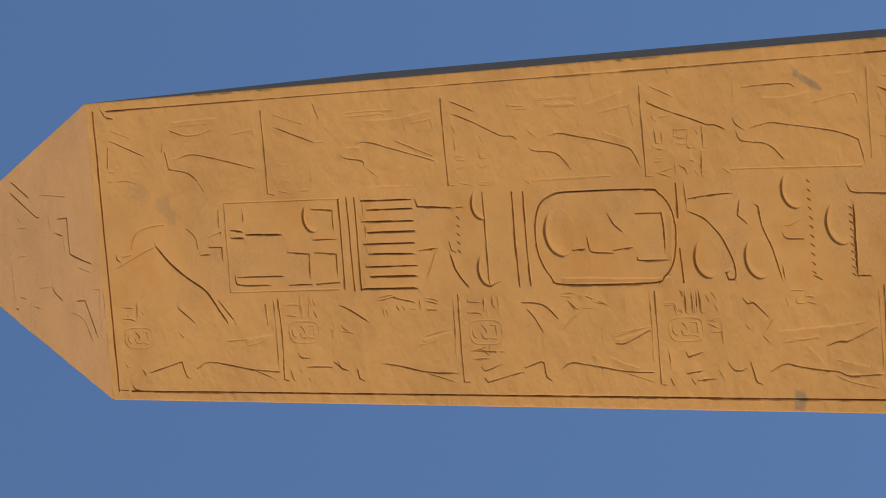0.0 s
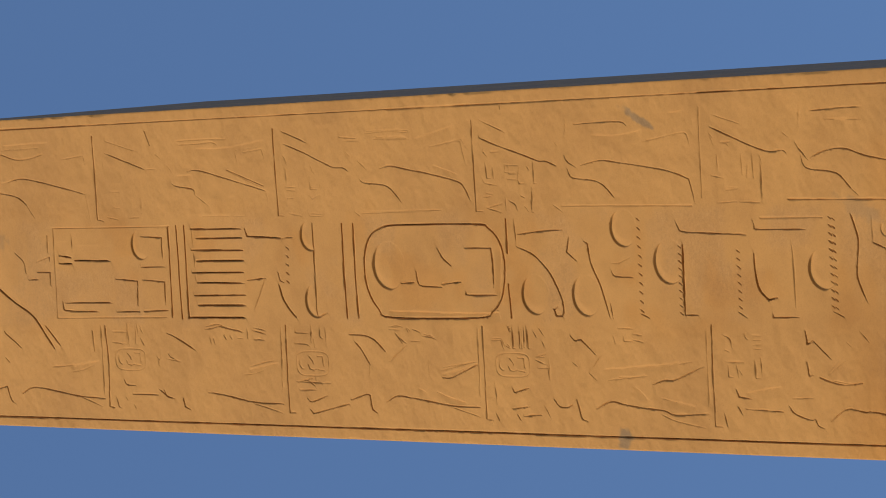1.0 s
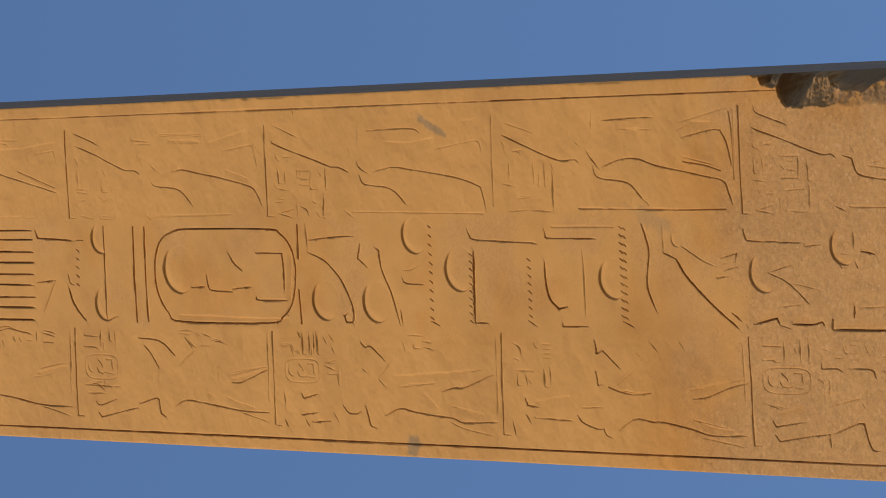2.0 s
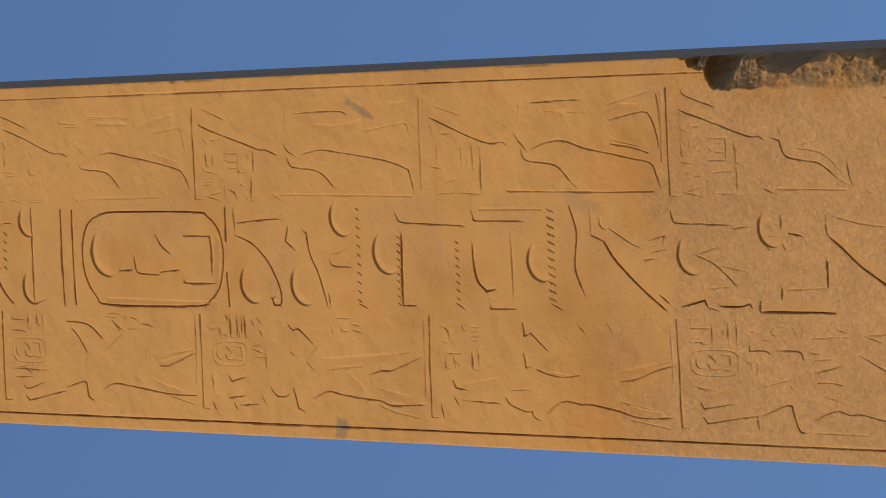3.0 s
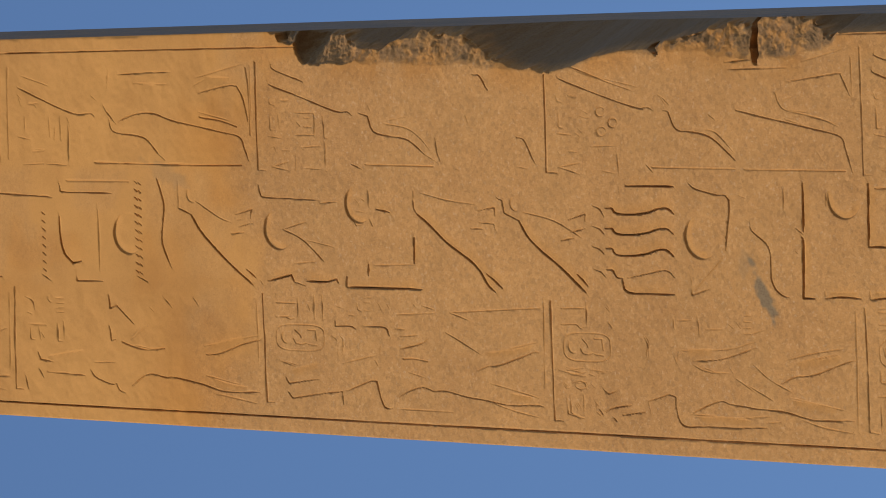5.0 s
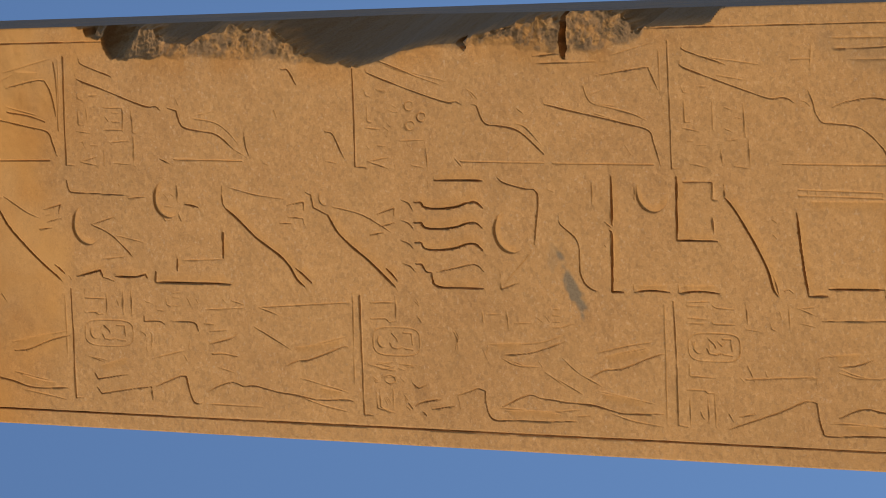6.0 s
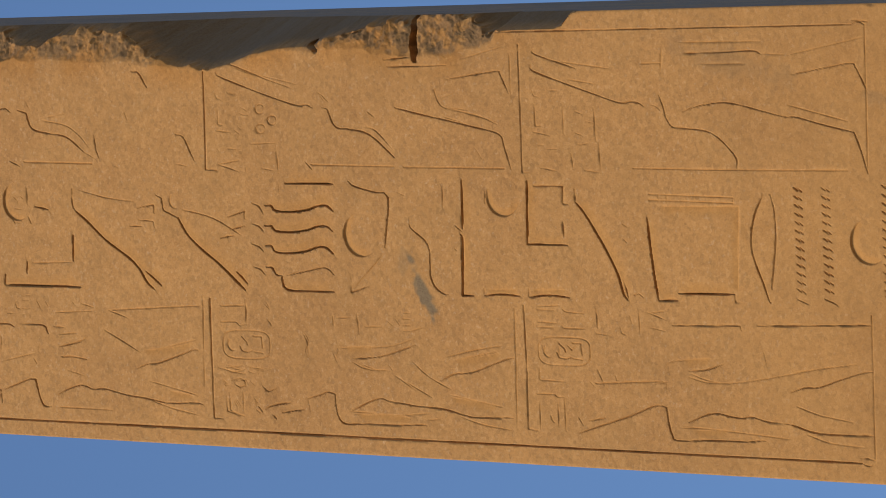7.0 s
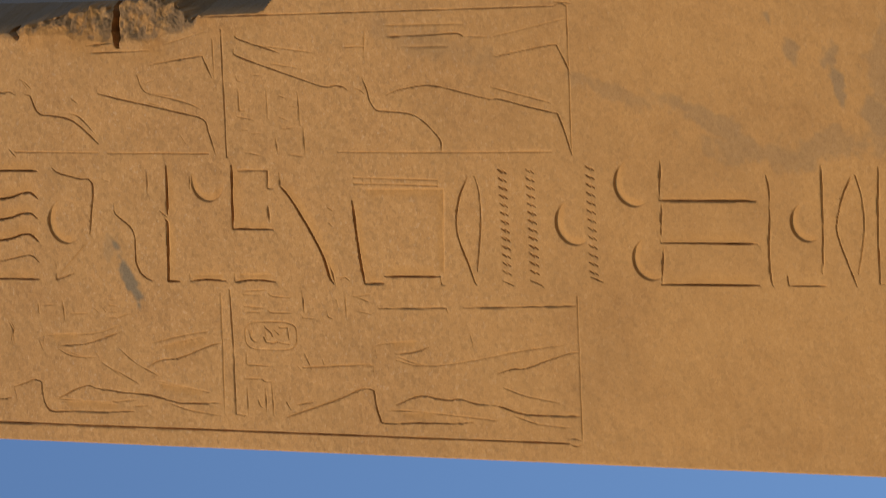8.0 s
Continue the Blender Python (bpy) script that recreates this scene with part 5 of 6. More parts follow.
scene_panel("king", 7,
     small(-0.616, 16.697, -0.632, 16.603, -0.620, 16.535),
     small(-0.602, 16.652, -0.613, 16.569),
     small(-0.674, 16.598, -0.662, 16.571, -0.672, 16.545, -0.693, 16.539, -0.702, 16.573, -0.692, 16.599, -0.674, 16.598),
     small(-0.676, 16.673, -0.696, 16.660, -0.698, 16.640),
     small(-0.671, 16.514, -0.689, 16.488),
     small(-0.591, 16.450, -0.636, 16.463),
     small(-0.609, 16.441, -0.616, 16.385),
     small(-0.630, 16.519, -0.637, 16.486),
     lip(-0.543, 15.347, -0.518, 15.173, -0.498, 15.064),
     lip(-0.499, 15.969, -0.490, 15.774),
     lip(-0.801, 15.901, -0.802, 15.691, -0.810, 15.564),
     lip(-0.708, 15.369, -0.723, 15.213, -0.742, 15.089),
     small(-0.732, 16.635, -0.811, 16.635, -0.831, 16.596, -0.834, 16.552),
     small(-0.765, 16.599, -0.788, 16.584),
     lip(-0.726, 16.423, -0.671, 16.321),
     faint(-0.577, 15.875, -0.601, 15.811, -0.604, 15.747),
     line(-0.291, 14.943, -0.591, 14.935, -0.841, 14.935),
     edge(-0.841, 14.935, -0.845, 14.886),
     faint(-0.292, 14.992, -0.843, 14.996),
     edge(-0.744, 16.176, -0.721, 16.093, -0.710, 16.059, -0.719, 16.018, -0.771, 16.014, -0.822, 16.000, -0.852, 15.962, -0.849, 15.855, -0.848, 15.662, -0.841, 15.503),
     faint(-0.820, 15.502, -0.813, 15.422),
     edge(-0.789, 15.917, -0.747, 15.818, -0.730, 15.753, -0.742, 15.705, -0.750, 15.626, -0.758, 15.562, -0.767, 15.404, -0.789, 15.295, -0.799, 15.218, -0.793, 15.016),
     faint(-0.797, 15.311, -0.829, 15.188, -0.849, 15.018),
     edge(-0.640, 15.414, -0.608, 15.334, -0.598, 15.239, -0.557, 15.113, -0.531, 15.034, -0.527, 15.003),
     edge(-0.552, 15.905, -0.547, 15.808, -0.532, 15.711, -0.483, 15.549),
     faint(-0.574, 15.874, -0.610, 15.747),
     edge(-0.696, 16.438, -0.719, 16.406, -0.702, 16.355),
     edge(-0.788, 16.466, -0.814, 16.444),
     edge(-0.800, 16.427, -0.781, 16.376, -0.765, 16.276),
     edge(-0.813, 16.328, -0.794, 16.195),
     edge(-0.828, 16.379, -0.843, 16.363),
     faint(-0.742, 16.176, -0.801, 16.162),
     caption_area(-0.414, 16.371, -0.315, 16.672),
     name_ring(-0.571, 16.385, -0.440, 16.663),
     caption_area(-0.851, 16.440, -0.603, 16.692),
     caption_area(-0.432, 15.576, -0.350, 16.011),
     small(-0.330, 16.670, -0.326, 16.536),
     small(-0.294, 16.524, -0.411, 16.523),
     small(-0.404, 16.674, -0.402, 16.590, -0.417, 16.564, -0.412, 16.530),
     small(-0.305, 16.401, -0.334, 16.386),
     small(-0.391, 16.396, -0.411, 16.373),
     small(-0.618, 16.669, -0.602, 16.550),
     small(-0.631, 16.653, -0.641, 16.536),
     small(-0.611, 16.574, -0.642, 16.563),
     small(-0.628, 16.518, -0.601, 16.493),
     small(-0.621, 16.468, -0.620, 16.401),
     small(-0.671, 16.668, -0.696, 16.639),
     small(-0.674, 16.588, -0.667, 16.537, -0.693, 16.522),
     small(-0.735, 16.635, -0.814, 16.629, -0.838, 16.553),
     small(-0.760, 16.592, -0.791, 16.570),
     small(-0.757, 16.482, -0.789, 16.477),
     small(-0.364, 16.016, -0.410, 16.012),
     small(-0.371, 15.993, -0.367, 15.912),
     small(-0.344, 15.878, -0.438, 15.867),
     small(-0.407, 15.833, -0.405, 15.737),
     small(-0.379, 15.703, -0.399, 15.672),
     small(-0.371, 15.655, -0.396, 15.634),
     small(-0.339, 15.612, -0.339, 15.574),
     small(-0.367, 15.613, -0.367, 15.575),
     small(-0.396, 15.615, -0.395, 15.576),
     small(-0.421, 15.616, -0.420, 15.578),
     small(-0.452, 16.187, -0.490, 16.169, -0.555, 16.166),
     faint(-0.542, 15.315, -0.499, 15.079),
     faint(-0.702, 15.370, -0.750, 15.060),
     faint(-0.645, 15.620, -0.718, 15.465),
     faint(-0.508, 16.000, -0.494, 15.709, -0.453, 15.547),
     faint(-0.487, 15.983, -0.564, 16.003),
     faint(-0.423, 15.578, -0.401, 15.497),
     faint(-0.806, 15.902, -0.804, 15.565),
     small(-0.613, 16.635, -0.624, 16.551),
     small(-0.609, 16.511, -0.619, 16.401),
     small(-0.671, 16.671, -0.697, 16.649),
     small(-0.673, 16.621, -0.663, 16.570, -0.683, 16.534),
     small(-0.686, 16.441, -0.716, 16.419, -0.705, 16.382),
     small(-0.744, 16.654, -0.817, 16.651, -0.833, 16.577),
     small(-0.774, 16.605, -0.792, 16.592),
     small(-0.720, 16.556, -0.820, 16.553),
     small(-0.752, 16.490, -0.772, 16.471),
     small(-0.804, 16.479, -0.819, 16.456),
     small(-0.316, 16.411, -0.336, 16.389),
     small(-0.385, 16.394, -0.413, 16.376),
     faint(-0.445, 16.179, -0.483, 16.161, -0.523, 16.179, -0.556, 16.170),
     faint(-0.567, 15.916, -0.598, 15.833, -0.602, 15.698),
     faint(-0.532, 15.378, -0.498, 15.219, -0.474, 15.062),
     faint(-0.558, 15.569, -0.626, 15.476, -0.679, 15.352),
     faint(-0.624, 15.667, -0.685, 15.558),
     faint(-0.794, 15.932, -0.803, 15.674, -0.789, 15.483),
     small(-0.582, 15.698, -0.599, 15.685),
     faint(-0.531, 16.019, -0.570, 16.001))
scene_panel("king", 8,
     lip(-0.507, 14.113, -0.495, 13.937),
     lip(-0.809, 14.066, -0.809, 13.862),
     faint(-0.571, 14.057, -0.594, 13.985, -0.608, 13.898),
     small(-0.456, 14.868, -0.451, 14.862),
     small(-0.606, 14.444, -0.626, 14.432),
     hairline(-0.627, 14.565, -0.607, 14.206),
     small(-0.618, 14.236, -0.611, 14.185, -0.636, 14.192),
     lip(-0.536, 14.129, -0.517, 14.114),
     edge(-0.782, 14.659, -0.811, 14.639),
     edge(-0.793, 14.605, -0.777, 14.517),
     edge(-0.849, 14.662, -0.816, 14.554, -0.760, 14.372, -0.719, 14.266, -0.713, 14.221, -0.722, 14.192, -0.790, 14.182, -0.839, 14.166, -0.863, 14.137, -0.856, 13.961, -0.855, 13.786, -0.846, 13.684),
     edge(-0.782, 14.076, -0.747, 13.986, -0.738, 13.927, -0.748, 13.869, -0.755, 13.797, -0.747, 13.753, -0.766, 13.667, -0.774, 13.552, -0.807, 13.411, -0.807, 13.143),
     faint(-0.814, 13.468, -0.846, 13.355, -0.859, 13.172),
     edge(-0.636, 13.548, -0.614, 13.476, -0.610, 13.405, -0.573, 13.290, -0.541, 13.177, -0.537, 13.134),
     edge(-0.559, 14.068, -0.551, 13.980, -0.525, 13.891),
     faint(-0.586, 14.069, -0.607, 13.952, -0.593, 13.748, -0.516, 13.317),
     faint(-0.470, 13.681, -0.531, 13.665),
     edge(-0.363, 14.150, -0.357, 13.798, -0.376, 13.793),
     edge(-0.355, 13.711, -0.340, 13.142),
     caption_area(-0.406, 14.613, -0.287, 14.866),
     name_ring(-0.553, 14.588, -0.428, 14.869),
     caption_area(-0.850, 14.733, -0.574, 14.880),
     caption_area(-0.407, 14.179, -0.279, 14.553),
     small(-0.294, 14.867, -0.289, 14.748),
     small(-0.309, 14.868, -0.310, 14.779),
     small(-0.304, 14.733, -0.316, 14.709, -0.321, 14.618),
     small(-0.364, 14.870, -0.367, 14.766),
     small(-0.387, 14.871, -0.387, 14.782),
     small(-0.374, 14.736, -0.388, 14.721, -0.388, 14.615),
     small(-0.295, 14.551, -0.382, 14.545),
     small(-0.407, 14.555, -0.415, 14.480),
     small(-0.379, 14.424, -0.403, 14.419, -0.410, 14.395),
     small(-0.328, 14.372, -0.365, 14.364),
     small(-0.290, 14.325, -0.413, 14.321),
     small(-0.314, 14.282, -0.300, 14.177),
     small(-0.309, 14.281, -0.341, 14.179),
     small(-0.375, 14.269, -0.390, 14.180),
     small(-0.569, 14.865, -0.619, 14.864, -0.625, 14.730),
     small(-0.682, 14.882, -0.682, 14.793, -0.693, 14.769, -0.692, 14.732),
     small(-0.719, 14.868, -0.839, 14.869),
     small(-0.775, 14.812, -0.799, 14.803, -0.806, 14.791),
     small(-0.716, 14.770, -0.843, 14.768),
     small(-0.697, 14.732, -0.842, 14.731),
     faint(-0.551, 13.545, -0.506, 13.204),
     faint(-0.695, 13.521, -0.728, 13.408, -0.753, 13.239),
     faint(-0.519, 14.140, -0.504, 13.949),
     faint(-0.532, 14.176, -0.581, 14.172),
     faint(-0.800, 14.106, -0.815, 13.843, -0.837, 13.554),
     faint(-0.557, 14.192, -0.525, 14.173, -0.510, 14.081, -0.502, 13.963),
     small(-0.587, 14.459, -0.631, 14.442),
     small(-0.620, 14.248, -0.609, 14.185, -0.643, 14.189),
     small(-0.567, 14.552, -0.633, 14.518),
     faint(-0.806, 14.121, -0.807, 13.959),
     small(-0.621, 14.593, -0.640, 14.572),
     faint(-0.613, 14.427, -0.612, 14.307),
     small(-0.468, 14.846, -0.501, 14.841, -0.513, 14.817),
     small(-0.474, 14.755, -0.506, 14.756),
     small(-0.465, 14.709, -0.484, 14.688, -0.464, 14.663),
     small(-0.775, 14.812, -0.799, 14.800))

PYRAMIDION_CARVING = [
    edge(0.431, 1.438, 0.327, 1.132),
    edge(0.359, 1.458, 0.217, 1.062, 0.207, 0.965),
    faint(0.243, 0.826, 0.120, 0.791),
    edge(0.198, 0.671, 0.205, 0.504, 0.017, 0.506, -0.025, 0.469, -0.076, 0.139),
    edge(0.110, 0.725, 0.093, 0.602),
    faint(-0.097, 0.382, -0.125, 0.180),
    edge(-0.198, 0.857, -0.251, 0.842, -0.308, 0.710),
    edge(-0.307, 0.468, -0.301, 0.322, -0.397, 0.252, -0.523, 0.162),
    faint(-0.379, 0.584, -0.417, 0.382, -0.553, 0.246),
    faint(-0.065, 1.546, -0.382, 1.552),
    faint(0.134, 1.388, 0.138, 1.235),
    faint(0.062, 1.459, 0.037, 1.415),
    faint(-0.046, 1.438, -0.037, 1.283),
    faint(-0.237, 1.087, -0.227, 0.885),
    faint(-0.297, 1.457, -0.313, 1.329),
    faint(-0.354, 1.219, -0.366, 1.102),
    edge(-0.375, 1.550, -0.381, 1.501),
    faint(0.121, 0.594, -0.019, 0.584),
    faint(-0.229, 0.160, -0.227, 0.065, -0.393, 0.081, -0.531, 0.080),
    faint(0.348, 0.926, 0.338, 0.487),
    faint(0.205, 1.368, 0.170, 1.317)]

# lit inner walls of the larger signs
for stroke in (
        lip(0.157, 14.213, 0.159, 13.786, -0.228, 13.800),
        lip(-0.221, 15.153, -0.218, 14.958),
        lip(-0.217, 14.909, -0.214, 14.692),
        lip(-0.219, 22.741, -0.232, 21.921, -0.200, 21.850),
        lip(0.130, 21.792, -0.170, 21.824),
):
    carve(face, stroke)

# frame lines round the scenes
for s in (1, -1):
    for z1, z0, d in ((26.75, 25.3, 0.0130), (25.3, 20.3, 0.0065), (20.3, 18.4, 0.0115), (18.4, 13.2, 0.0095)):
        carve(face, ("groove", [(s * border(z1), z1), (s * border(z0), z0)], d if s > 0 else 0.0190, 0.0003 if s > 0 else 0.0009))
    carve(face, edge(s * border(13.2), 13.2, s * (border(13.2) + 0.012), 13.165, s * border(13.15), 13.135))
    carve(face, ("groove", [(s * 0.30, 13.133), (s * border(13.13), 13.133)], 0.0058, 0.0002))
carve(face, ("groove", [(-border(26.88), 26.88), (border(26.88), 26.88)], 0.026, 0.0022))
carve(face, edge(0.85, 26.797, 0.81, 26.757, 0.798, 26.69))
carve(face, line(-0.839, 26.887, -0.842, 26.784))
carve(face, edge(-0.815, 26.734, -0.835, 26.72, -0.842, 26.658))
carve(face, edge(0.943, 13.195, 0.937, 13.117))
carve(face, edge(-0.903, 13.21, -0.904, 13.174, -0.912, 13.138))
cut_depth = face.depth.copy()
# worn surface: slow waves, pits, rubbed corners
X, Z = face.X, face.Z
W = half(Z)
worn = (0.55 + 0.45 * smooth(12.4, 14.5, Z)) * smooth(18.95, 18.45, Z + 0.22 * value_noise(X, Z, 0.35, 11) + 0.12 * value_noise(X, Z, 0.09, 12) + 0.25 * X)
worn = np.maximum(worn, 0.36 * smooth(-0.15, 0.55, value_noise(X, Z, 0.28, 13) + 0.4 * value_noise(X, Z, 0.08, 14)) * (1 - smooth(0.26, 0.34, np.abs(X))))
side_gap = W - np.abs(X)
face.depth += 0.0017 * (value_noise(X, Z, 0.22, 21) + 0.6 * value_noise(X, Z, 0.07, 22))
face.depth += (1 - worn) * smooth(0.28, 0.34, np.abs(X)) * (0.0016 * value_noise(X, Z, 0.06, 25) + 0.0009 * value_noise(X, Z, 0.022, 26))
face.depth += 0.0006 * worn * (value_noise(X, Z, 0.03, 23) + value_noise(X, Z, 0.016, 24))
nick = np.clip(0.6 * value_noise(X * 0.2, Z, 0.31, 31) + 0.5 * value_noise(X * 0.5, Z, 0.06, 32) - 0.25, 0, 1) ** 1.5
face.depth += np.clip(0.006 + 0.02 * nick * np.where(X > 0, 1, 0.4) - side_gap, 0, 1) * 0.8

# the broken corner: a rubbed slope first, then a steep break
BREAK_Z = (14.58, 14.65, 14.70, 15.04, 15.08, 15.33, 15.52, 15.96, 16.10, 16.29, 16.58, 16.71, 16.93, 17.24, 17.85, 18.225, 18.25, 18.275, 18.285, 18.385, 18.40, 18.48)
SLOPE_X = (1.01, 0.985, 0.935, 0.915, 0.861, 0.81, 0.80, 0.858, 0.835, 0.85, 0.775, 0.757, 0.768, 0.80, 0.812, 0.808, 0.83, 0.875, 0.905, 0.918, 0.955, 0.985)
STEEP_Z = (14.58, 14.65, 14.70, 14.74, 15.05, 15.09, 15.17, 15.22, 15.38, 15.49, 15.54, 15.80, 15.96, 16.11, 16.29, 16.46, 16.58, 16.71, 16.90, 17.07, 17.20, 17.27, 17.48, 17.65, 17.76, 17.94, 18.06, 18.14, 18.26, 18.41)
STEEP_X = (1.01, 0.990, 0.936, 0.922, 0.92, 0.885, 0.935, 0.98, 0.985, 0.99, 0.969, 0.939, 0.906, 0.863, 0.853, 0.825, 0.785, 0.759, 0.775, 0.833, 0.906, 0.942, 0.946, 0.928, 0.863, 0.90, 0.95, 0.955, 0.96, 0.99)
corner = face.window(0.62, 14.45, 1.02, 18.55, 0.02)
XX, ZZ, WW = X, Z, worn
X, Z, worn = X[corner], Z[corner], worn[corner]
rag = 0.010 * value_noise(X, Z, 0.06, 41) + 0.006 * value_noise(X, Z, 0.022, 42)
rag *= 1 - 0.85 * np.maximum(smooth(16.02, 16.16, Z) * smooth(16.78, 16.66, Z), smooth(15.08, 15.02, Z))      # clean breaks
e0 = np.interp(Z, STEEP_Z, STEEP_X, left=9, right=9)
e1 = np.interp(Z, BREAK_Z, SLOPE_X, left=9, right=9) + rag
e2 = e0 + rag * 1.5 + 0.018 * value_noise(X, Z, 0.035, 40) * smooth(0.0, 0.008, np.abs(rag) + 0.004) * smooth(0.02, 0.06, e0 - e1)
a1, a2 = np.clip(X - e1, 0, 1), np.clip(X - e2, 0, 1)
fall = a2 + (np.clip(X - e0, 0, 1) - a2) * smooth(0.0, 0.025, a2)
block = smooth(17.85, 18.0, Z)
lump = value_noise(X, Z, 0.10, 43) + 0.5 * value_noise(X, Z, 0.045, 44)
lump = 0.5 * lump + 0.5 * np.round(lump * 2.5) / 2.5 + 0.45 * value_noise(X, Z, 0.022, 45) + 0.30 * value_noise(X, Z, 0.011, 46)
broken = (0.36 + 0.10 * block) * a1 + 2.1 * fall + 0.012 * block * smooth(0, 0.01, a1) + 0.018 * smooth(0, 0.09, a1) * block
broken += 0.62 * a1 * smooth(18.12, 18.20, Z) * smooth(18.29, 18.275, Z)      # the deep hollow under the upper edge
broken += 0.06 * smooth(18.33, 18.37, Z) * smooth(0, 0.01, a1)
broken += 0.0065 * lump * smooth(0, 0.05, a1) * (1 - smooth(0, 0.05, a2)) + 0.008 * lump * np.maximum(smooth(0, 0.03, a2), 0.8 * block * smooth(0, 0.02, a1))
# shade of the steep break, hollow and cracks goes into the colour, with mottling
fresh_shade = np.maximum(smooth(-0.02, 0.05, X - e2), 0.6 * block * smooth(0, 0.01, a1))
fresh_shade = np.maximum(fresh_shade, smooth(18.11, 18.19, Z) * smooth(0.0, 0.01, a1))
fresh_shade = np.maximum(fresh_shade, 0.70 * smooth(0.0, 0.02, a1) * smooth(-0.25, 0.5, value_noise(X, Z, 0.04, 49) + 0.6 * value_noise(X, Z, 0.015, 50)))
d = face.depth[corner]
d = np.where(a1 + a2 > 0, d * (1 - smooth(0, 0.04, a1)) + np.maximum(broken, 0), d)
# cracks in the broken corner
for crack, deepest, wide in ((((0.985, 15.555), (0.93, 15.535), (0.86, 15.53), (0.80, 15.505)), 0.50, 0.006), (((0.875, 16.105), (0.84, 16.075)), 0.10, 0.004)):
    dist, ox, oz, end = nearest(crack, X, Z)
    cleft = 1 - smooth(wide, wide + 0.012, dist + 0.006 * value_noise(X, Z, 0.03, 47))
    d = d + deepest * cleft
    fresh_shade = np.maximum(fresh_shade, cleft)
face.depth[corner] = d
WW[corner] = np.maximum(worn, smooth(0, 0.03, a1))
rim = 0.8 * smooth(-0.14, 0.0, X - e1) * smooth(-0.6, 0.5, value_noise(X, Z, 0.14, 48))
bare_shade, gone = np.zeros_like(XX), np.zeros(XX.shape, bool)
bare_shade[corner], gone[corner] = fresh_shade, (a1 + a2 > 0.004) & (Z > 14.6)
X, Z, worn = XX, ZZ, WW
CARVED.append(("broken_corner", 0, "broken corner of rough granite, shade of its breaks coloured in"))
face.owner[gone[:-1, :-1] & gone[1:, 1:]] = len(CARVED) - 1

# stains: a place, half lengths, a lean, a strength
STAINS = [(0.36, 26.50, 0.10, 0.14, -30, 0.2), (0.24, 26.22, 0.07, 0.12, -30, 0.3), (0.755, 20.67, 0.022, 0.13, -25, 0.75),
          (-0.90, 20.93, 0.055, 0.06, 0, 0.8), (0.255, 19.08, 0.03, 0.05, 0, 0.35), (0.30, 19.18, 0.05, 0.16, -28, 0.3),
          (-0.10, 15.60, 0.07, 0.04, 10, 0.35), (-0.24, 15.50, 0.16, 0.032, 26, 1.1),
          (0.85, 12.16, 0.05, 0.02, 20, 0.6), (0.70, 12.05, 0.06, 0.035, 20, 0.5), (0.69, 11.87, 0.07, 0.05, 0, 0.5),
          (0.57, 11.84, 0.10, 0.03, 15, 0.65), (0.46, 11.68, 0.10, 0.05, 15, 0.5), (0.57, 12.95, 0.04, 0.22, -20, 0.3),
          (0.43, 12.45, 0.05, 0.30, -22, 0.38), (0.30, 12.20, 0.06, 0.32, -8, 0.35), (0.33, 11.85, 0.08, 0.25, 0, 0.35),
          (0.62, 11.60, 0.20, 0.12, 0, 0.35), (0.77, 13.82, 0.07, 0.34, -16, 0.22)]
stain = np.zeros_like(X)
ragged = 0.5 * value_noise(X, Z, 0.07, 51) + 0.35 * value_noise(X, Z, 0.02, 52)
for sx, sz, rx, rz, lean, much in STAINS:
    ca, sa = math.cos(radians(lean)), math.sin(radians(lean))
    far = 1.6 * max(rx, rz)
    win = face.window(sx - far, sz - far, sx + far, sz + far, 0.05)
    x, z = X[win] - sx, Z[win] - sz
    r = np.hypot((x * ca + z * sa) / rx, (z * ca - x * sa) / rz) + ragged[win]
    stain[win] = np.maximum(stain[win], 0.85 * much * (1 - smooth(0.55, 1.15, r)))

# rusty tinge of the stone: along the rough stretch's upper end and in clouds round the middle column
tinge = value_noise(X, Z, 0.30, 71) + 0.5 * value_noise(X, Z, 0.10, 72)
rust = 0.75 * np.exp(-((Z - 18.85 + 0.2 * X) / 0.32) ** 2) * smooth(-0.7, 0.6, tinge - 0.4 * X)
rust = np.maximum(rust, 0.45 * smooth(0.1, 0.8, tinge) * (1 - smooth(0.25, 0.45, np.abs(X))) * smooth(18.5, 19.0, Z))
rust = np.maximum(rust, 0.25 * worn * smooth(0.0005, 0.003, cut_depth))
rust[corner] = np.maximum(rust[corner], rim)
worn *= 1 - 0.4 * smooth(0.0005, 0.003, cut_depth) * (bare_shade < 0.01)

# ---- meshes ----


def mesh_of(name, points, normals, quads, material, attrs):
    """A mesh of quads over an array of points, of which only those in use are kept."""
    used, index = np.unique(quads.ravel(), return_inverse=True)
    n = len(quads)
    me = bpy.data.meshes.new(name)
    me.vertices.add(len(used))
    me.vertices.foreach_set("co", points.reshape(-1, 3)[used].astype(np.float32).ravel())
    me.loops.add(n * 4)
    me.loops.foreach_set("vertex_index", index.astype(np.int32).ravel())
    me.polygons.add(n)
    me.polygons.foreach_set("loop_start", np.arange(0, n * 4, 4, dtype=np.int32))
    me.polygons.foreach_set("use_smooth", np.ones(n, bool))
    me.update(calc_edges=True)
    for key, values in attrs.items():
        at = me.attributes.new(key, "FLOAT", "POINT")
        at.data.foreach_set("value", values.reshape(-1)[used].astype(np.float32))
    if normals is not None:
        me.normals_split_custom_set_from_vertices(normals.reshape(-1, 3)[used].tolist())
    me.materials.append(material)
    return me


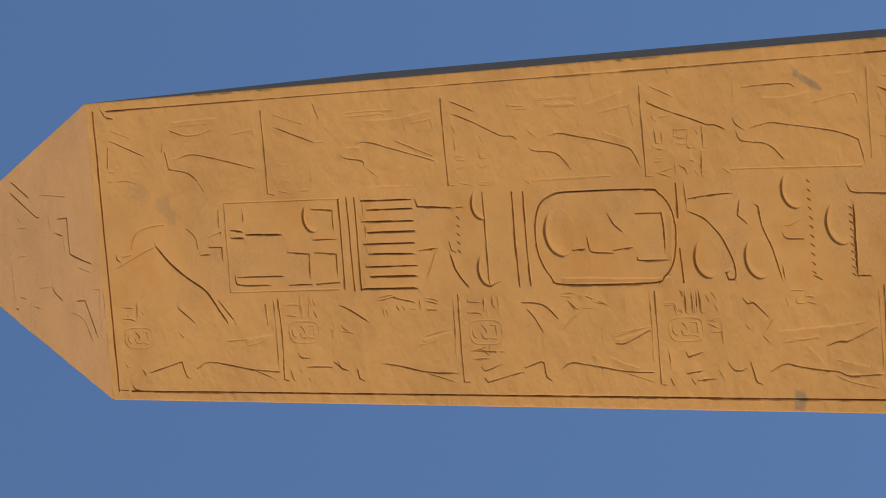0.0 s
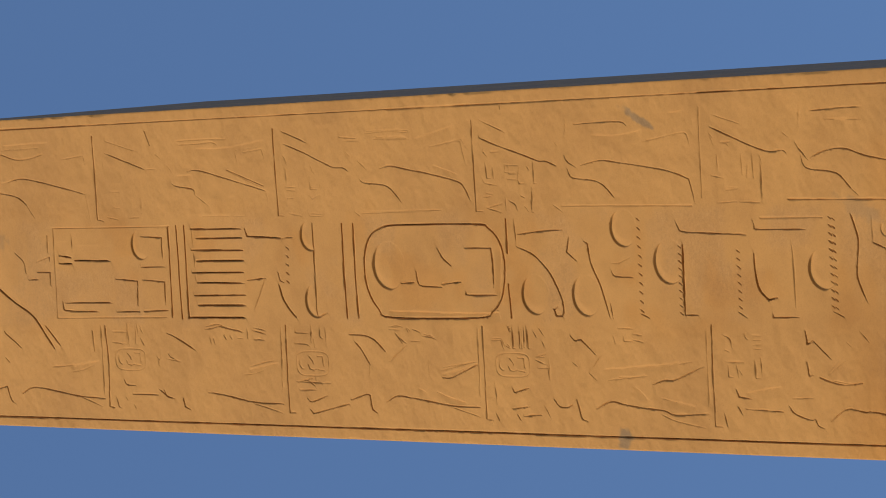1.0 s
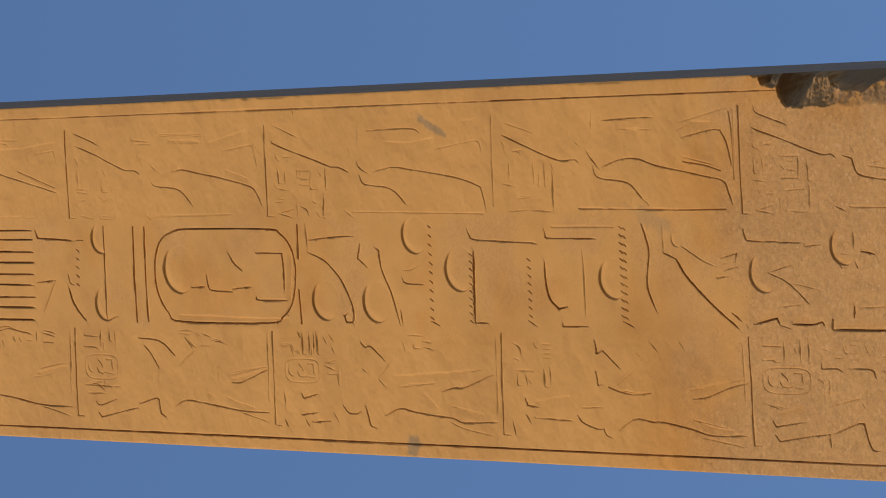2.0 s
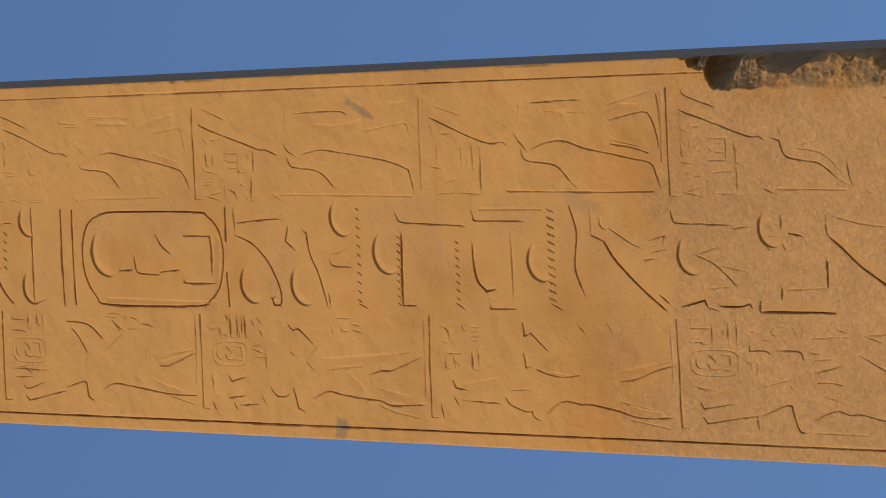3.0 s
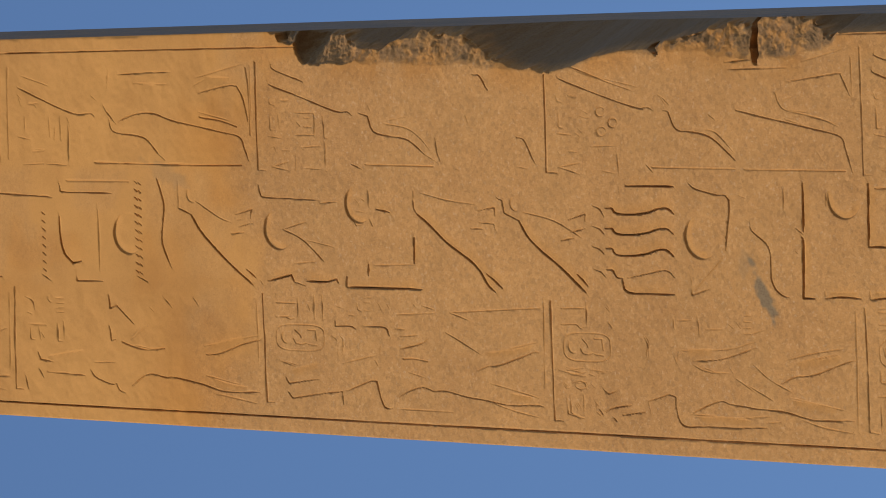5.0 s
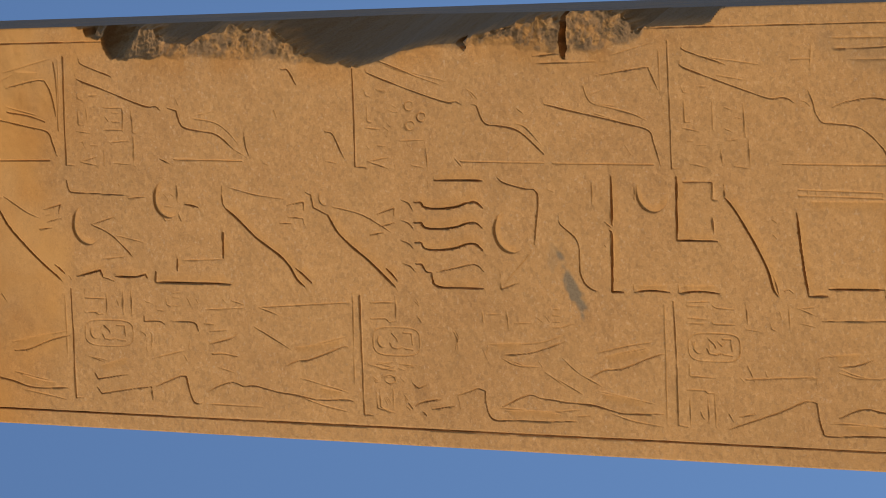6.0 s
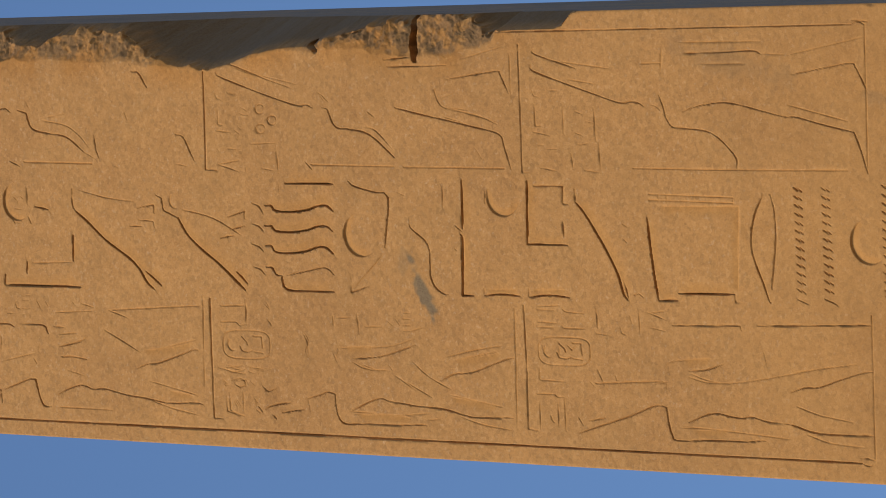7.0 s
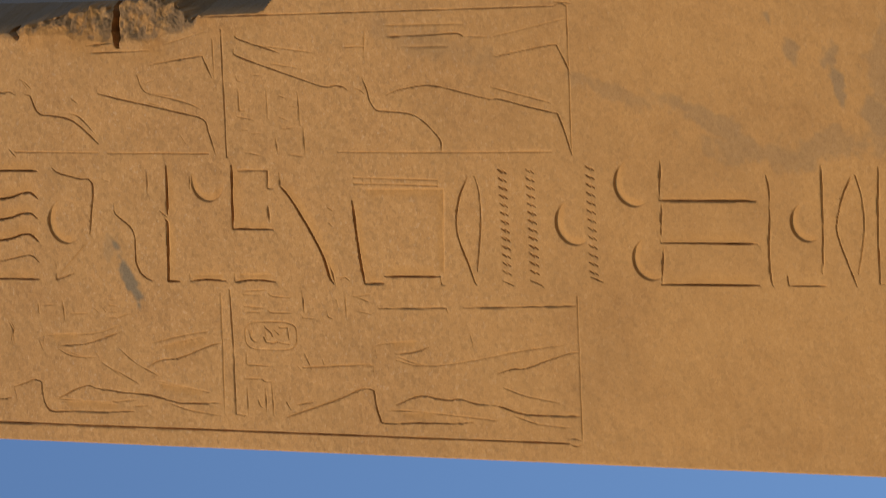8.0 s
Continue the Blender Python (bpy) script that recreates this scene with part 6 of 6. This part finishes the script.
def quads_of(cells, step=1):
    """Corner numbers of the marked cells, each of which spans that many steps of the point grid."""
    cols = cells.shape[1] * step + 1
    i, j = np.nonzero(cells)
    a = i * step * cols + j * step
    return np.stack([a, a + step, a + step * cols + step, a + step * cols], 1)


def sheet_mesh(name, points, normals, cells, material, attrs):
    return mesh_of(name, points, normals, quads_of(cells), material, attrs)


def grid_normals(p):
    n = np.cross(np.gradient(p, axis=1), np.gradient(p, axis=0))
    return n / np.maximum(np.linalg.norm(n, axis=2, keepdims=True), 1e-12)


obelisk = tagged(new("obelisk"), "tall weathered orange granite obelisk covered in carved picture writing", "obelisk")
P = np.stack([X, -W + face.depth, Z], 2)
N = grid_normals(P)

# blocks of STEP x STEP cells stay whole where the stone is even and belongs to one carving
def blocks(a):
    return a.reshape(ROWS // STEP, STEP, COLUMNS // STEP, STEP)


low_d = np.minimum(np.minimum(cut_depth[:-1, :-1], cut_depth[1:, :-1]), np.minimum(cut_depth[:-1, 1:], cut_depth[1:, 1:]))
top_d = np.maximum(np.maximum(cut_depth[:-1, :-1], cut_depth[1:, :-1]), np.maximum(cut_depth[:-1, 1:], cut_depth[1:, 1:]))
rough = blocks(top_d).max((1, 3)) - blocks(low_d).min((1, 3)) > 0.0014
own = blocks(face.owner)
mixed = own.max((1, 3)) != own.min((1, 3))
fine = rough | mixed | (own.max((1, 3)) == len(CARVED) - 1)
fine_cells = np.repeat(np.repeat(fine, STEP, 0), STEP, 1)
block_owner = own[:, 0, :, 0]
made = {}
for number, (name, above, label) in enumerate(CARVED):
    q = np.concatenate([quads_of((face.owner == number) & fine_cells), quads_of((block_owner == number) & ~fine, STEP)])
    if not len(q):
        continue
    ob = new(name, mesh_of(name, P, N, q, GRANITE, {"worn": worn, "stain": stain, "bare_shade": bare_shade, "rust": rust}))
    ob.parent = obelisk if above in (None, 0) else made.get(above, obelisk)
    made[number] = ob
    if label:
        tagged(ob, label)

BACK = 1.5      # the shaft is deeper than wide

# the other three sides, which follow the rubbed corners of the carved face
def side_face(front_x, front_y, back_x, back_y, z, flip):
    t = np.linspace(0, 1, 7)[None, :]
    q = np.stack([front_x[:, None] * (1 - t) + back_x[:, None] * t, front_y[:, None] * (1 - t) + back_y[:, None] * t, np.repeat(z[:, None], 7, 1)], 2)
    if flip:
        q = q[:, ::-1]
    ob = new("side_face", sheet_mesh("side_face", q, None, np.ones((len(z) - 1, 6), bool), SHADED_SIDE_GRANITE, {"worn": np.full(q.shape[:2], 0.8)}))
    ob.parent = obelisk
    return tagged(ob, "plain granite side with shade in its darker colour")


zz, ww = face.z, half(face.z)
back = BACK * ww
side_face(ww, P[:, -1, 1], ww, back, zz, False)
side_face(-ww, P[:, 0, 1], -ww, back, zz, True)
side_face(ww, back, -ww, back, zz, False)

# the shaft below the carved stretch
lo, hi = half(0.0), half(Z_LOW)
me = bpy.data.meshes.new("lower_shaft")
ring = [(-1, -1), (1, -1), (1, BACK), (-1, BACK)]
me.from_pydata([(a * lo, b * lo, 0) for a, b in ring] + [(a * hi, b * hi, Z_LOW) for a, b in ring], [],
               [(k, (k + 1) % 4, (k + 1) % 4 + 4, k + 4) for k in range(4)])
me.materials.append(GRANITE)
low = new("lower_shaft", me)
low.parent = obelisk

# the pyramidion: a carved front and three plain slopes
cap = Sheet(np.concatenate([np.linspace(0, 1.66, 415), np.linspace(1.7, CAP_HEIGHT - 0.02, 40)]), lambda s: HALF_CAP * (1 - s / CAP_HEIGHT))
for kind, pts, d, reach in PYRAMIDION_CARVING:
    carve(cap, (kind, pts, 1.15 * d, reach + 0.0010))
cap.depth += 0.0016 * (value_noise(cap.X, cap.Z, 0.22, 61) + 0.6 * value_noise(cap.X, cap.Z, 0.07, 62))
slope = HALF_CAP / CAP_HEIGHT
tilt = Vector((0, -1, slope)).normalized()
PC = np.stack([cap.X, -cap.width[:, None] - tilt.y * cap.depth, Z_CAP + cap.Z - tilt.z * cap.depth], 2)
PC[0, :, 1:] = (-HALF_CAP, Z_CAP)
cap_worn = np.clip(0.25 + 0.3 * value_noise(cap.X, cap.Z, 0.3, 63), 0, 1)
capstone = new("pyramidion", sheet_mesh("pyramidion", PC, grid_normals(PC), cap.owner == 0, CAPSTONE, {"worn": cap_worn}))
capstone.parent = obelisk
tagged(capstone, "paler pinkish pointed capstone with faint carving")
me = bpy.data.meshes.new("capstone_slope")
h = HALF_CAP
me.from_pydata([(h, -h, Z_CAP), (h, BACK * h, Z_CAP), (-h, BACK * h, Z_CAP), (-h, -h, Z_CAP), (0, 0, Z_CAP + CAP_HEIGHT)], [], [(0, 1, 4), (1, 2, 4), (2, 3, 4)])
me.materials.append(CAPSTONE)
new("capstone_slope", me).parent = capstone
